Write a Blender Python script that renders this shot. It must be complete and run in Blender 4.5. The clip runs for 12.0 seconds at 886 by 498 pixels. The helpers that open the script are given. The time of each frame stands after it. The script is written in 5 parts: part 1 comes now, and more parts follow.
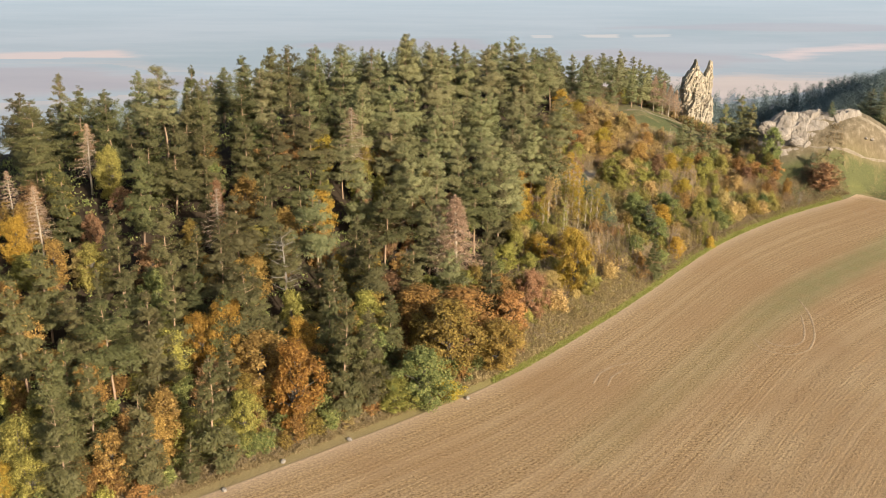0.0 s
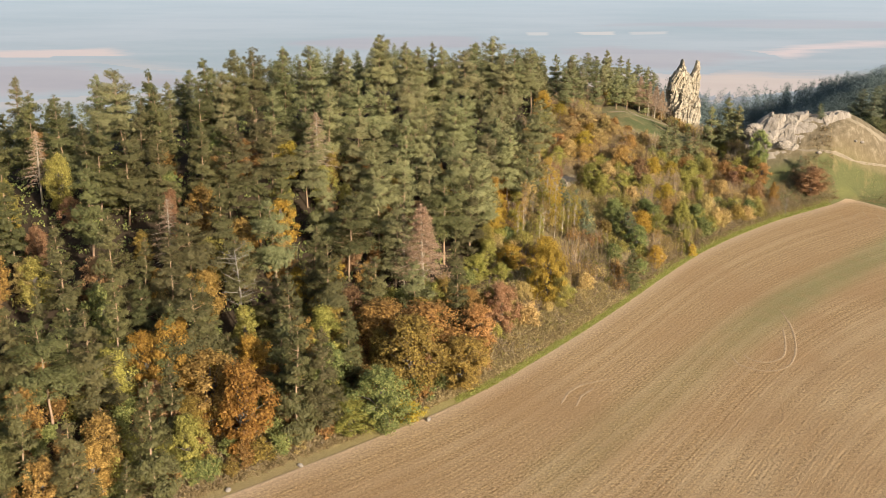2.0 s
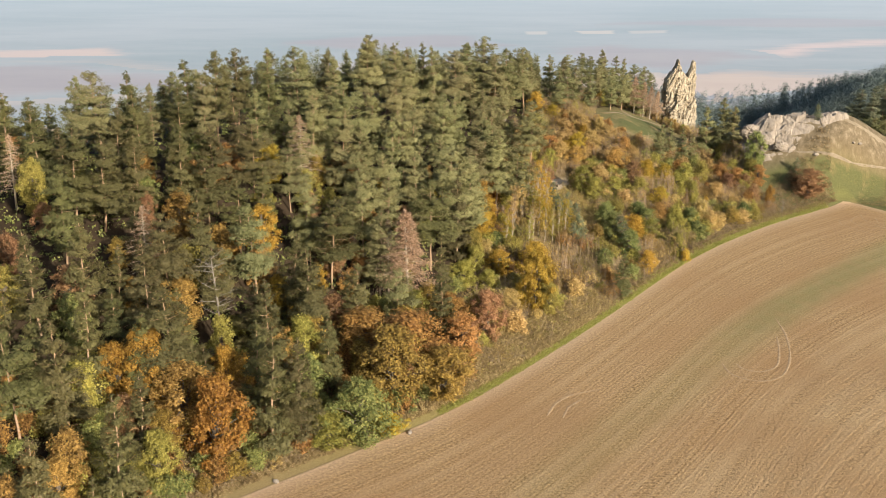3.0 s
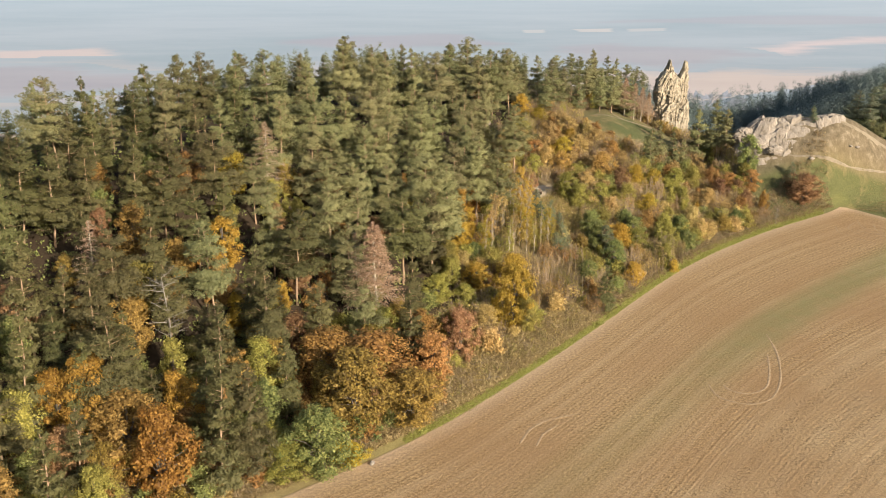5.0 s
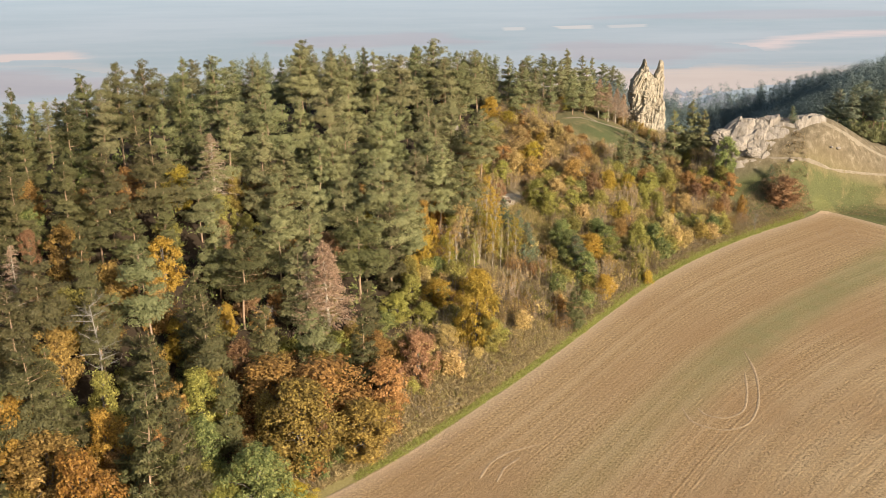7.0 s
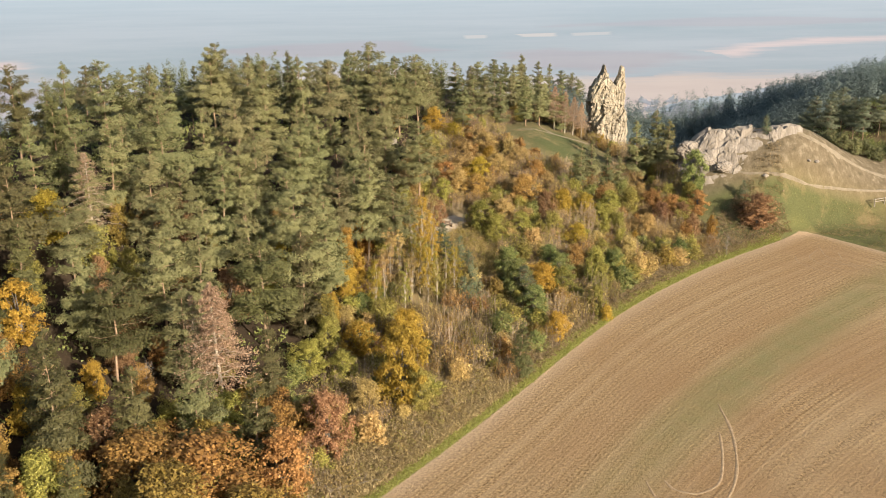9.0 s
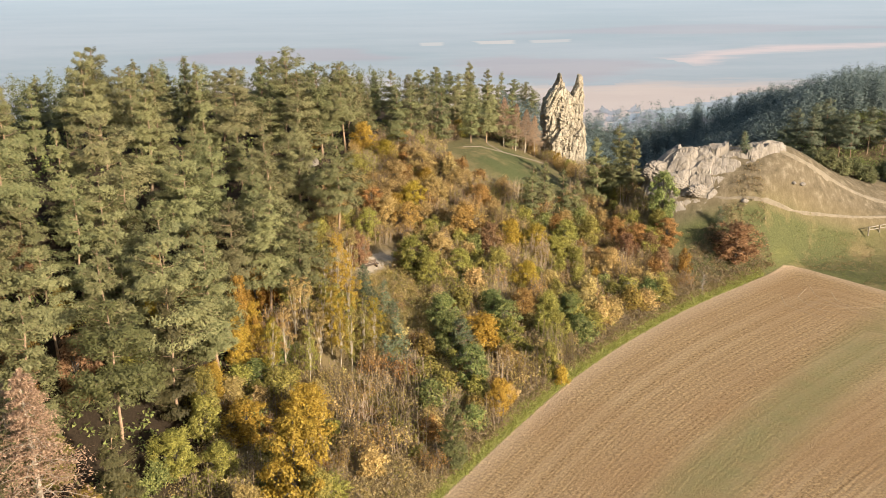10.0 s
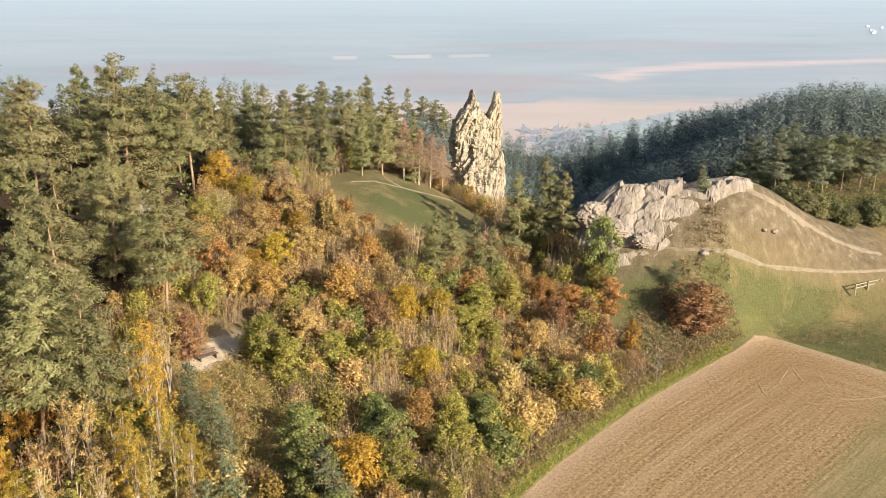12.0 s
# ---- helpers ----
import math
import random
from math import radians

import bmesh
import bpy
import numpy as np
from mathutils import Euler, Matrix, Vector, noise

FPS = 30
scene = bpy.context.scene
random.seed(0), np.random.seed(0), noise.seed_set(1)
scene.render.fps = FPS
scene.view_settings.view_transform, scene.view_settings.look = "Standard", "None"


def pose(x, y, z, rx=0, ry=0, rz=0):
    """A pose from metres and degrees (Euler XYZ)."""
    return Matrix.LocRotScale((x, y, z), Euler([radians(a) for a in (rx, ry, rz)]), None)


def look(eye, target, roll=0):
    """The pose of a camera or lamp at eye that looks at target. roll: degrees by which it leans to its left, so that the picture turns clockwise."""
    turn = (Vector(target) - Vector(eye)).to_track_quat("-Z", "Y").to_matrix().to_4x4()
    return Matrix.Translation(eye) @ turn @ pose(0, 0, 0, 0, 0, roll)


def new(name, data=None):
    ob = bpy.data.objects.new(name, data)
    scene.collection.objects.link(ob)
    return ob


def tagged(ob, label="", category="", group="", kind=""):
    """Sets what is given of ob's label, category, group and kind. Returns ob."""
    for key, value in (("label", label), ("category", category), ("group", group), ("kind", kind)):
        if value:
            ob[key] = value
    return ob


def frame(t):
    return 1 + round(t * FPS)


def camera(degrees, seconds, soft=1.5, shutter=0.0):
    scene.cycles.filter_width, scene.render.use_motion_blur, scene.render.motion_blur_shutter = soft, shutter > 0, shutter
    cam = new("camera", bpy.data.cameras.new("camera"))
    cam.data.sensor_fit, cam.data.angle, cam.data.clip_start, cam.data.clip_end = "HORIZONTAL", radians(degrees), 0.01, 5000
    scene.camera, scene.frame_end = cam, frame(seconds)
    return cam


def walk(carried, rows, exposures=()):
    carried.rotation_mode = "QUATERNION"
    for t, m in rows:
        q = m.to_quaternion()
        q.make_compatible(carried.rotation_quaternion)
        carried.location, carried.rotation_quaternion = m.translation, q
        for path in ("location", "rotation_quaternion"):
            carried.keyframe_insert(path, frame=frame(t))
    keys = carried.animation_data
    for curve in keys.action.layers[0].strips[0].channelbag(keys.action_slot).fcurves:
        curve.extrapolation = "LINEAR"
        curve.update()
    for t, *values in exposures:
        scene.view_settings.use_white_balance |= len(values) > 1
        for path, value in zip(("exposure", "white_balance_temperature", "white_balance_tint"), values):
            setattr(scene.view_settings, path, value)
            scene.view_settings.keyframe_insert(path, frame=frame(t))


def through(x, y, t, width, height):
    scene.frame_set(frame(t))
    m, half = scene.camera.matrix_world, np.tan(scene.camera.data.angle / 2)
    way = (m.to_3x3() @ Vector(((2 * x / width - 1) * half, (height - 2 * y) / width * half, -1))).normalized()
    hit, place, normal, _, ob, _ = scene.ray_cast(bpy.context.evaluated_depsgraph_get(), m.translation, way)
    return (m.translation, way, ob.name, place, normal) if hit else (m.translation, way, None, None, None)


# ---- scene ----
cam = camera(47.07, 12.0, soft=0.85)
PATH = [
    (0, (0.01, -0.00, 61.43), (0.93, 94.79, 29.59), 0.22),
    (0.5, (1.46, 1.48, 61.51), (2.34, 96.24, 29.57), 0.17),
    (1, (2.79, 3.15, 61.53), (3.66, 97.89, 29.53), 0.14),
    (1.5, (3.96, 4.92, 61.56), (4.86, 99.62, 29.44), 0.14),
    (2, (5.29, 6.69, 61.50), (6.11, 101.38, 29.34), 0.13),
    (2.5, (6.48, 8.58, 61.40), (7.24, 103.25, 29.20), 0.06),
    (3, (7.75, 10.61, 61.31), (8.41, 105.26, 29.05), 0.04),
    (5, (12.25, 18.86, 60.88), (12.63, 113.45, 28.44), -0.20),
    (5.5, (13.25, 20.93, 60.87), (13.55, 115.49, 28.33), -0.24),
    (6, (14.21, 23.42, 60.65), (14.61, 117.97, 28.09), -0.32),
    (6.5, (15.28, 25.47, 60.49), (16.15, 120.01, 27.92), -0.51),
    (7, (16.37, 27.76, 60.60), (18.01, 122.26, 27.92), -0.78),
    (9, (22.69, 49.58, 56.49), (27.36, 144.27, 24.66), -0.72),
    (9.5, (25.16, 63.08, 55.21), (32.06, 157.63, 23.39), -0.59),
    (10, (29.42, 76.09, 52.54), (37.69, 170.76, 21.42), -0.40),
    (10.5, (32.33, 86.75, 51.09), (42.23, 181.34, 20.21), -0.28),
    (11, (34.94, 96.62, 49.78), (46.65, 191.10, 19.17), -0.10),
    (11.5, (36.79, 104.85, 48.21), (50.40, 199.26, 18.20), 0.22),
    (12, (38.19, 112.52, 47.24), (54.07, 206.68, 17.53), 0.69),
]
walk(cam, [(t, look(eye, target, roll)) for t, eye, target, roll in PATH],
     exposures=((0, 1.07), (7, 1.07), (9, 1.09), (10.5, 1.12), (12, 1.20)))

# ---------------------------------------------------------------- light
SUN_WAY = Vector((0.63, -0.775, 0.40)).normalized()      # from the ground towards the sun
world = bpy.data.worlds.new("world")
scene.world = world
world.use_nodes = True
wn = world.node_tree.nodes
sky = wn.new("ShaderNodeTexSky")
sky.sky_type, sky.sun_disc = "NISHITA", False
sky.sun_elevation = math.asin(SUN_WAY.z)
sky.sun_rotation = math.atan2(SUN_WAY.x, SUN_WAY.y)
sky.air_density, sky.dust_density = 1.2, 2.5
wn["Background"].inputs["Strength"].default_value = 0.082
world.node_tree.links.new(sky.outputs[0], wn["Background"].inputs["Color"])
sun = new("sun", bpy.data.lights.new("sun", "SUN"))
sun.data.energy, sun.data.angle, sun.data.color = 5.0, radians(0.8), (1.0, 0.86, 0.68)
sun.matrix_world = look(SUN_WAY * 300, (0, 0, 0))


# ---------------------------------------------------------------- materials
def nodes_of(name):
    mat = bpy.data.materials.new(name)
    mat.use_nodes = True
    nt = mat.node_tree
    return mat, nt, nt.nodes, nt.nodes["Principled BSDF"]


def link(nt, a, b):
    nt.links.new(a, b)


def noise_tex(nt, scale, detail=4.0, rough=0.6, coord=None):
    n = nt.nodes.new("ShaderNodeTexNoise")
    n.inputs["Scale"].default_value, n.inputs["Detail"].default_value = scale, detail
    n.inputs["Roughness"].default_value = rough
    if coord is not None:
        link(nt, coord, n.inputs["Vector"])
    return n.outputs["Fac"]


def ramp(nt, fac, stops):
    r = nt.nodes.new("ShaderNodeValToRGB")
    els = r.color_ramp.elements
    while len(els) < len(stops):
        els.new(0.5)
    for el, (at, col) in zip(els, stops):
        el.position, el.color = at, (*col, 1)
    link(nt, fac, r.inputs[0])
    return r.outputs[0]


def mixed(nt, fac, a, b, blend="MIX"):
    m = nt.nodes.new("ShaderNodeMix")
    m.data_type, m.blend_type = "RGBA", blend
    for sock, val in ((m.inputs[0], fac), (m.inputs[6], a), (m.inputs[7], b)):
        if isinstance(val, (int, float)):
            sock.default_value = val if sock == m.inputs[0] else (val, val, val, 1)
        elif isinstance(val, tuple):
            sock.default_value = (*val, 1)
        else:
            link(nt, val, sock)
    return m.outputs[2]


def maths(nt, op, a, b=0.0):
    m = nt.nodes.new("ShaderNodeMath")
    m.operation = op
    for sock, val in zip(m.inputs, (a, b)):
        if isinstance(val, (int, float)):
            sock.default_value = val
        else:
            link(nt, val, sock)
    return m.outputs[0]


def bumped(nt, fac, dist, strength=1.0, after=None):
    b = nt.nodes.new("ShaderNodeBump")
    b.inputs["Distance"].default_value, b.inputs["Strength"].default_value = dist, strength
    link(nt, fac, b.inputs["Height"])
    if after is not None:
        link(nt, after, b.inputs["Normal"])
    return b.outputs[0]


def attr(nt, name):
    a = nt.nodes.new("ShaderNodeAttribute")
    a.attribute_name = name
    return a.outputs["Fac"]


def position(nt):
    return nt.nodes.new("ShaderNodeNewGeometry").outputs["Position"]


def leaf_material(name, dark, mid, light, shift=0.12, through=0.35):
    """Foliage: every leaf its own shade, every plant its own hue, part of the light shining through."""
    mat, nt, n, p = nodes_of(name)
    geo = n.new("ShaderNodeNewGeometry")
    info = n.new("ShaderNodeObjectInfo")
    col = ramp(nt, geo.outputs["Random Per Island"], ((0.0, dark), (0.5, mid), (1.0, light)))
    hsv = n.new("ShaderNodeHueSaturation")
    link(nt, maths(nt, "ADD", maths(nt, "MULTIPLY", info.outputs["Random"], shift * 0.35), 0.5 - shift * 0.175), hsv.inputs["Hue"])
    rnd = maths(nt, "FRACT", maths(nt, "MULTIPLY", info.outputs["Random"], 7.31))
    link(nt, maths(nt, "ADD", maths(nt, "MULTIPLY", rnd, 0.45), 0.78), hsv.inputs["Value"])
    link(nt, col, hsv.inputs["Color"])
    link(nt, hsv.outputs[0], p.inputs["Base Color"])
    p.inputs["Roughness"].default_value = 0.6
    p.inputs["Specular IOR Level"].default_value = 0.25
    t = n.new("ShaderNodeBsdfTranslucent")
    link(nt, hsv.outputs[0], t.inputs["Color"])
    mix = n.new("ShaderNodeMixShader")
    mix.inputs[0].default_value = through
    link(nt, p.outputs[0], mix.inputs[1])
    link(nt, t.outputs[0], mix.inputs[2])
    link(nt, mix.outputs[0], n["Material Output"].inputs["Surface"])
    return mat


def bark_material(name, low, high, scale=6.0):
    mat, nt, n, p = nodes_of(name)
    co = n.new("ShaderNodeTexCoord").outputs["Object"]
    f = noise_tex(nt, scale, 6, 0.7, co)
    link(nt, ramp(nt, f, ((0.3, low), (0.7, high))), p.inputs["Base Color"])
    p.inputs["Roughness"].default_value = 0.9
    link(nt, bumped(nt, f, 0.03), p.inputs["Normal"])
    return mat


M_NEEDLE = leaf_material("pine_needles", (0.064, 0.062, 0.023), (0.086, 0.083, 0.031), (0.110, 0.103, 0.039), 0.13, 0.18)
# haze put into the colour: paler, greyer needles for the ridge and meadow pines
M_NEEDLE_HAZED = leaf_material("hazed_grey_needles", (0.136, 0.136, 0.060), (0.176, 0.172, 0.076), (0.218, 0.208, 0.094), 0.12, 0.25)
# bluish haze of distance painted into the far wood's needles
M_NEEDLE_FAR = leaf_material("hazed_blue_needles", (0.124, 0.160, 0.152), (0.138, 0.174, 0.163), (0.152, 0.188, 0.172), 0.05, 0.15)
# haze behind the knoll mixed into these pines' greyish green
M_NEEDLE_HILL = leaf_material("hazed_hill_needles", (0.098, 0.114, 0.074), (0.128, 0.144, 0.090), (0.160, 0.172, 0.106), 0.08, 0.2)
M_HILL_SHRUB = leaf_material("dull_green_shrub_leaves", (0.090, 0.098, 0.042), (0.142, 0.150, 0.066), (0.205, 0.208, 0.092), 0.08)
M_NEEDLE_BLUE = leaf_material("young_pine_needles", (0.065, 0.085, 0.05), (0.12, 0.145, 0.082), (0.185, 0.205, 0.115), 0.06)
M_RUST = leaf_material("rust_brown_leaves", (0.150, 0.084, 0.027), (0.325, 0.190, 0.060), (0.490, 0.300, 0.100), 0.08)
M_ORANGE = leaf_material("orange_leaves", (0.150, 0.076, 0.016), (0.300, 0.163, 0.033), (0.420, 0.245, 0.052), 0.06)
M_YELLOW = leaf_material("yellow_leaves", (0.200, 0.131, 0.018), (0.362, 0.246, 0.034), (0.477, 0.353, 0.065), 0.08)
M_OLIVE = leaf_material("yellow_green_leaves", (0.114, 0.107, 0.027), (0.240, 0.218, 0.052), (0.385, 0.338, 0.088), 0.07)
M_GREEN = leaf_material("green_leaves", (0.084, 0.100, 0.031), (0.167, 0.191, 0.062), (0.300, 0.307, 0.100), 0.10)
M_OAK = leaf_material("brown_gold_oak_leaves", (0.10, 0.062, 0.019), (0.235, 0.15, 0.041), (0.375, 0.25, 0.066), 0.14)
M_RED = leaf_material("dull_red_leaves", (0.125, 0.062, 0.028), (0.26, 0.150, 0.074), (0.365, 0.226, 0.116), 0.05)
M_OCHRE = leaf_material("ochre_leaves", (0.206, 0.146, 0.053), (0.380, 0.276, 0.103), (0.544, 0.411, 0.173), 0.08)
M_DEAD = leaf_material("dead_brown_needles", (0.207, 0.134, 0.088), (0.363, 0.244, 0.161), (0.497, 0.347, 0.238), 0.03)
M_DRY = leaf_material("dry_grass_blades", (0.149, 0.109, 0.051), (0.270, 0.205, 0.100), (0.393, 0.306, 0.166), 0.06)
M_GRASS = leaf_material("fresh_grass_blades", (0.145, 0.155, 0.035), (0.26, 0.265, 0.065), (0.385, 0.37, 0.12), 0.06)
M_WEED = leaf_material("brown_weed_stalks", (0.12, 0.088, 0.052), (0.195, 0.148, 0.09), (0.27, 0.21, 0.13), 0.05, 0.1)
M_TWIG = leaf_material("bare_twigs", (0.125, 0.090, 0.062), (0.215, 0.161, 0.114), (0.315, 0.243, 0.173), 0.05, 0.0)
M_BARK = bark_material("pine_bark", (0.162, 0.106, 0.068), (0.357, 0.246, 0.162))
M_BARK_GREY = bark_material("grey_bark", (0.082, 0.067, 0.051), (0.173, 0.148, 0.122))
M_BARK_PALE = bark_material("pale_birch_bark", (0.255, 0.212, 0.153), (0.493, 0.425, 0.340), 3.0)
M_BARK_DEAD = bark_material("bleached_dead_wood", (0.153, 0.136, 0.119), (0.272, 0.246, 0.221))


# ---------------------------------------------------------------- lie of the land
def smooth(v):
    v = np.clip(v, 0.0, 1.0)
    return v * v * (3 - 2 * v)


def edge_y(x):
    """Where the ploughed field ends and the bank begins."""
    return np.interp(x, (-300, -100, -60, -26, -10, 10, 21, 34, 48, 58, 75, 86, 96, 112, 160, 400),
                     (-170, 40, 70, 97, 109.6, 126.4, 139.8, 156.6, 176.6, 189.4, 205.6, 213.6, 221.2, 222, 197, 61))


def edge_smooth(x):
    return (edge_y(x - 6) + edge_y(x - 3) + edge_y(x) + edge_y(x + 3) + edge_y(x + 6)) / 5


def field_edge(x):
    """The field's boundary, with its far corner."""
    s = smooth((np.asarray(x, float) - 90) / 6)
    far = np.interp(x, (90, 96, 98, 106, 125, 200, 400), (217.5, 221.4, 220.6, 209.0, 187, 106, -110))
    return edge_smooth(x) * (1 - s) + far * s


def bump_at(x, y, cx, cy, sx, sy, turn=0.0):
    c, s = math.cos(turn), math.sin(turn)
    u, v = (x - cx) * c + (y - cy) * s, -(x - cx) * s + (y - cy) * c
    return np.exp(-0.5 * ((u / sx) ** 2 + (v / sy) ** 2))


def height(x, y):
    """Ground level: flat field, wooded ridge behind it, low plain beyond."""
    x, y = np.asarray(x, float), np.asarray(y, float)
    d = (y - edge_smooth(x)) * 0.70
    rise = np.interp(x, (-200, -90, -60, -28, -6, 18, 38, 52, 70, 84, 96, 112), (8, 16, 19, 23.5, 20.5, 16.5, 13.0, 12.2, 6.5, 6.5, 5.0, 4.0))
    wide = np.interp(x, (-90, -28, -6, 18, 40, 55, 70, 96), (60, 60, 74, 88, 62, 46, 40, 22))
    z = rise * smooth(d / wide) + 0.10 * np.clip(d, 0, 8)
    z = z - (rise + 40.8) * smooth((d - wide - 22) / 150)
    # wooded hill beyond the saddle
    z = z + 7 * bump_at(x, y, 143, 290, 18, 26) + 5 * bump_at(x, y, 200, 300, 40, 30) - 4 * bump_at(x, y, 86, 266, 9, 10) + 6.5 * bump_at(x, y, 126, 264, 15, 13) - 13 * bump_at(x, y, 92, 296, 18, 18)
    # bare rocky knoll
    knoll = 12.0 * bump_at(x, y, 97, 233.5, 9.0, 7.0) + 7.8 * bump_at(x, y, 81.6, 236.6, 4.6, 4.8) + 1.5 * bump_at(x, y, 89.5, 235.5, 3.0, 4.0) + 4.0 * bump_at(x, y, 112, 236, 12, 9)
    z = z + knoll * smooth(d / 7)
    # gentle hollows
    z = z + 0.35 * np.sin(x * 0.21 + 1.3) * np.sin(y * 0.17) * smooth(d / 12)
    return z


def ground_z(x, y):
    return float(height(x, y))


# ---------------------------------------------------------------- builders
def mesh_of(name, verts, faces, mats=(), index=None, flat=True):
    me = bpy.data.meshes.new(name)
    me.from_pydata([tuple(v) for v in verts], [], [tuple(f) for f in faces])
    for m in mats:
        me.materials.append(m)
    if index is not None:
        me.polygons.foreach_set("material_index", np.asarray(index, np.int32))
    if not flat:
        me.polygons.foreach_set("use_smooth", np.ones(len(me.polygons), bool))
    me.update()
    return me


class Build:
    """Collects vertices and faces for one mesh."""

    def __init__(self):
        self.v, self.f = [], []
        self.count = 0

    def add(self, verts, faces):
        self.v.append(np.asarray(verts, float))
        self.f.append(np.asarray(faces, int) + self.count)
        self.count += len(verts)

    def limb(self, pts, radii, sides=6):
        """A tapered round limb along pts."""
        pts = [np.asarray(q, float) for q in pts]
        rings = []
        for k, q in enumerate(pts):
            way = pts[min(k + 1, len(pts) - 1)] - pts[max(k - 1, 0)]
            way = way / (np.linalg.norm(way) + 1e-9)
            side = np.cross(way, (0.31, 0.95, 0.07) if abs(way[2]) > 0.7 else (0, 0, 1.0))
            side /= np.linalg.norm(side) + 1e-9
            other = np.cross(way, side)
            a = np.arange(sides) * 2 * np.pi / sides
            rings.append(q + radii[k] * (np.cos(a)[:, None] * side + np.sin(a)[:, None] * other))
        faces = []
        for k in range(len(pts) - 1):
            for s in range(sides):
                a, b = k * sides + s, k * sides + (s + 1) % sides
                faces += [(a, b, b + sides), (a, b + sides, a + sides)]
        self.add(np.concatenate(rings), faces)

    def leaves(self, rng, centre, radius, count, size, lift=0.3, slim=0.75, out=None, loose=0.6, along=None):
        """count small leaf sprays strewn through an ellipsoid, thicker near its skin."""
        way = rng.normal(size=(count, 3))
        way /= np.linalg.norm(way, axis=1, keepdims=True)
        at = np.asarray(centre) + way * (rng.random((count, 1)) ** 0.45) * np.asarray(radius)
        normal = way * (0.2 + loose) + rng.normal(size=(count, 3)) * loose + (0, 0, lift)
        if out is not None:
            normal = normal + np.asarray(out) * 1.3
        normal /= np.linalg.norm(normal, axis=1, keepdims=True)
        a = np.cross(normal, rng.normal(size=(count, 3)) if along is None else np.asarray(along) + rng.normal(0, 0.45, (count, 3)))
        a /= np.linalg.norm(a, axis=1, keepdims=True)
        b = np.cross(normal, a) if along is None else np.cross(a, normal)
        s = size * (0.6 + 0.8 * rng.random((count, 1)))
        verts = np.stack([at - a * s * slim * 0.6, at + a * s * slim * 0.6, at + b * s * 1.1 + normal * s * 0.2], 1).reshape(-1, 3)
        self.add(verts, np.arange(count * 3).reshape(-1, 3))

    def mesh(self, name, mat, flat=True):
        return mesh_of(name, np.concatenate(self.v), np.concatenate(self.f).tolist(), (mat,), flat=flat)


def part(name, me, parent, label=""):
    ob = new(name, me)
    ob.parent = parent
    if label:
        tagged(ob, label)
    return ob


def thing(name, label, category, group="", kind=""):
    return tagged(new(name), label, category, group, kind)


# ---------------------------------------------------------------- trees
def pine_meshes(seed, tall=14.0, wide=3.2, bare=0.12, count=14500, leaf=0.25, flatness=0.46, top=0.0, tiers=10):
    """Trunk with boughs, and a crown of needle pads on boughs that stand in uneven whorls."""
    rng = np.random.default_rng(seed)
    wood, crown = Build(), Build()
    n = 9
    sway = np.cumsum(rng.normal(0, 0.09, (n, 2)), 0)
    sway -= sway[0]
    zs = np.linspace(0, tall * 0.98, n)
    wood.limb(np.c_[sway, zs], np.linspace(0.16, 0.03, n) * tall / 14, 7)
    each = 6
    pads = []
    lean = rng.uniform(0, 6.28)
    lobes = rng.uniform(0.72, 1.22, 7)
    for k in range(tiers * each):
        f = (k // each + 0.5 + rng.normal(0, 0.34)) / tiers
        f = min(max(f, 0.0), 0.97)
        if f < 0.85 and rng.random() < 0.12:
            continue
        z = tall * (bare + (0.97 - bare) * f)
        base = np.array([np.interp(z, zs, sway[:, 0]), np.interp(z, zs, sway[:, 1]), z])
        turn = k * 2.4 + rng.normal(0, 0.45)
        shape = (0.70 + 0.30 * min(1.0, f / 0.2)) * (1 - f) ** 0.72 + 0.05 + top * f * (1.1 - f)
        reach = wide * shape * lobes[int(turn * 1.11) % 7] * rng.uniform(0.74, 1.16) * (1 + 0.15 * math.cos(turn - lean))
        out = np.array([math.cos(turn), math.sin(turn), -0.06 + 0.70 * f * f])
        across = np.array([-out[1], out[0], 0.0])
        tip = base + out * reach + (0, 0, 0.12 * reach)
        wood.limb([base, base + out * reach * 0.5 - (0, 0, 0.05 * reach), tip], [0.05, 0.035, 0.012], 3)
        for along, aside, size in ((0.14, 0.0, 0.8), (0.42, 0.0, 0.95), (0.68, 0.27, 1.0), (0.70, -0.27, 1.0), (0.94, 0.0, 0.85)):
            q = base + (tip - base) * along + across * reach * aside + rng.normal(0, 0.12, 3)
            pads.append((q, (reach * 0.20 + 0.17) * size * rng.uniform(0.8, 1.25), out))
    pads.append((np.array([sway[-1, 0], sway[-1, 1], tall * 0.985]), 0.34, np.array([0, 0, 0.6])))
    whole = sum(r * r for _, r, _ in pads)
    for q, r, out in pads:
        crown.leaves(rng, q, (r, r, r * flatness + 0.10), max(6, int(count * r * r / whole)), leaf, 0.46, 0.34, out * 0.5, 0.22, out + (0, 0, 0.12))
    return wood.mesh("pine_trunk", M_BARK, False), crown.mesh("pine_crown", M_NEEDLE)


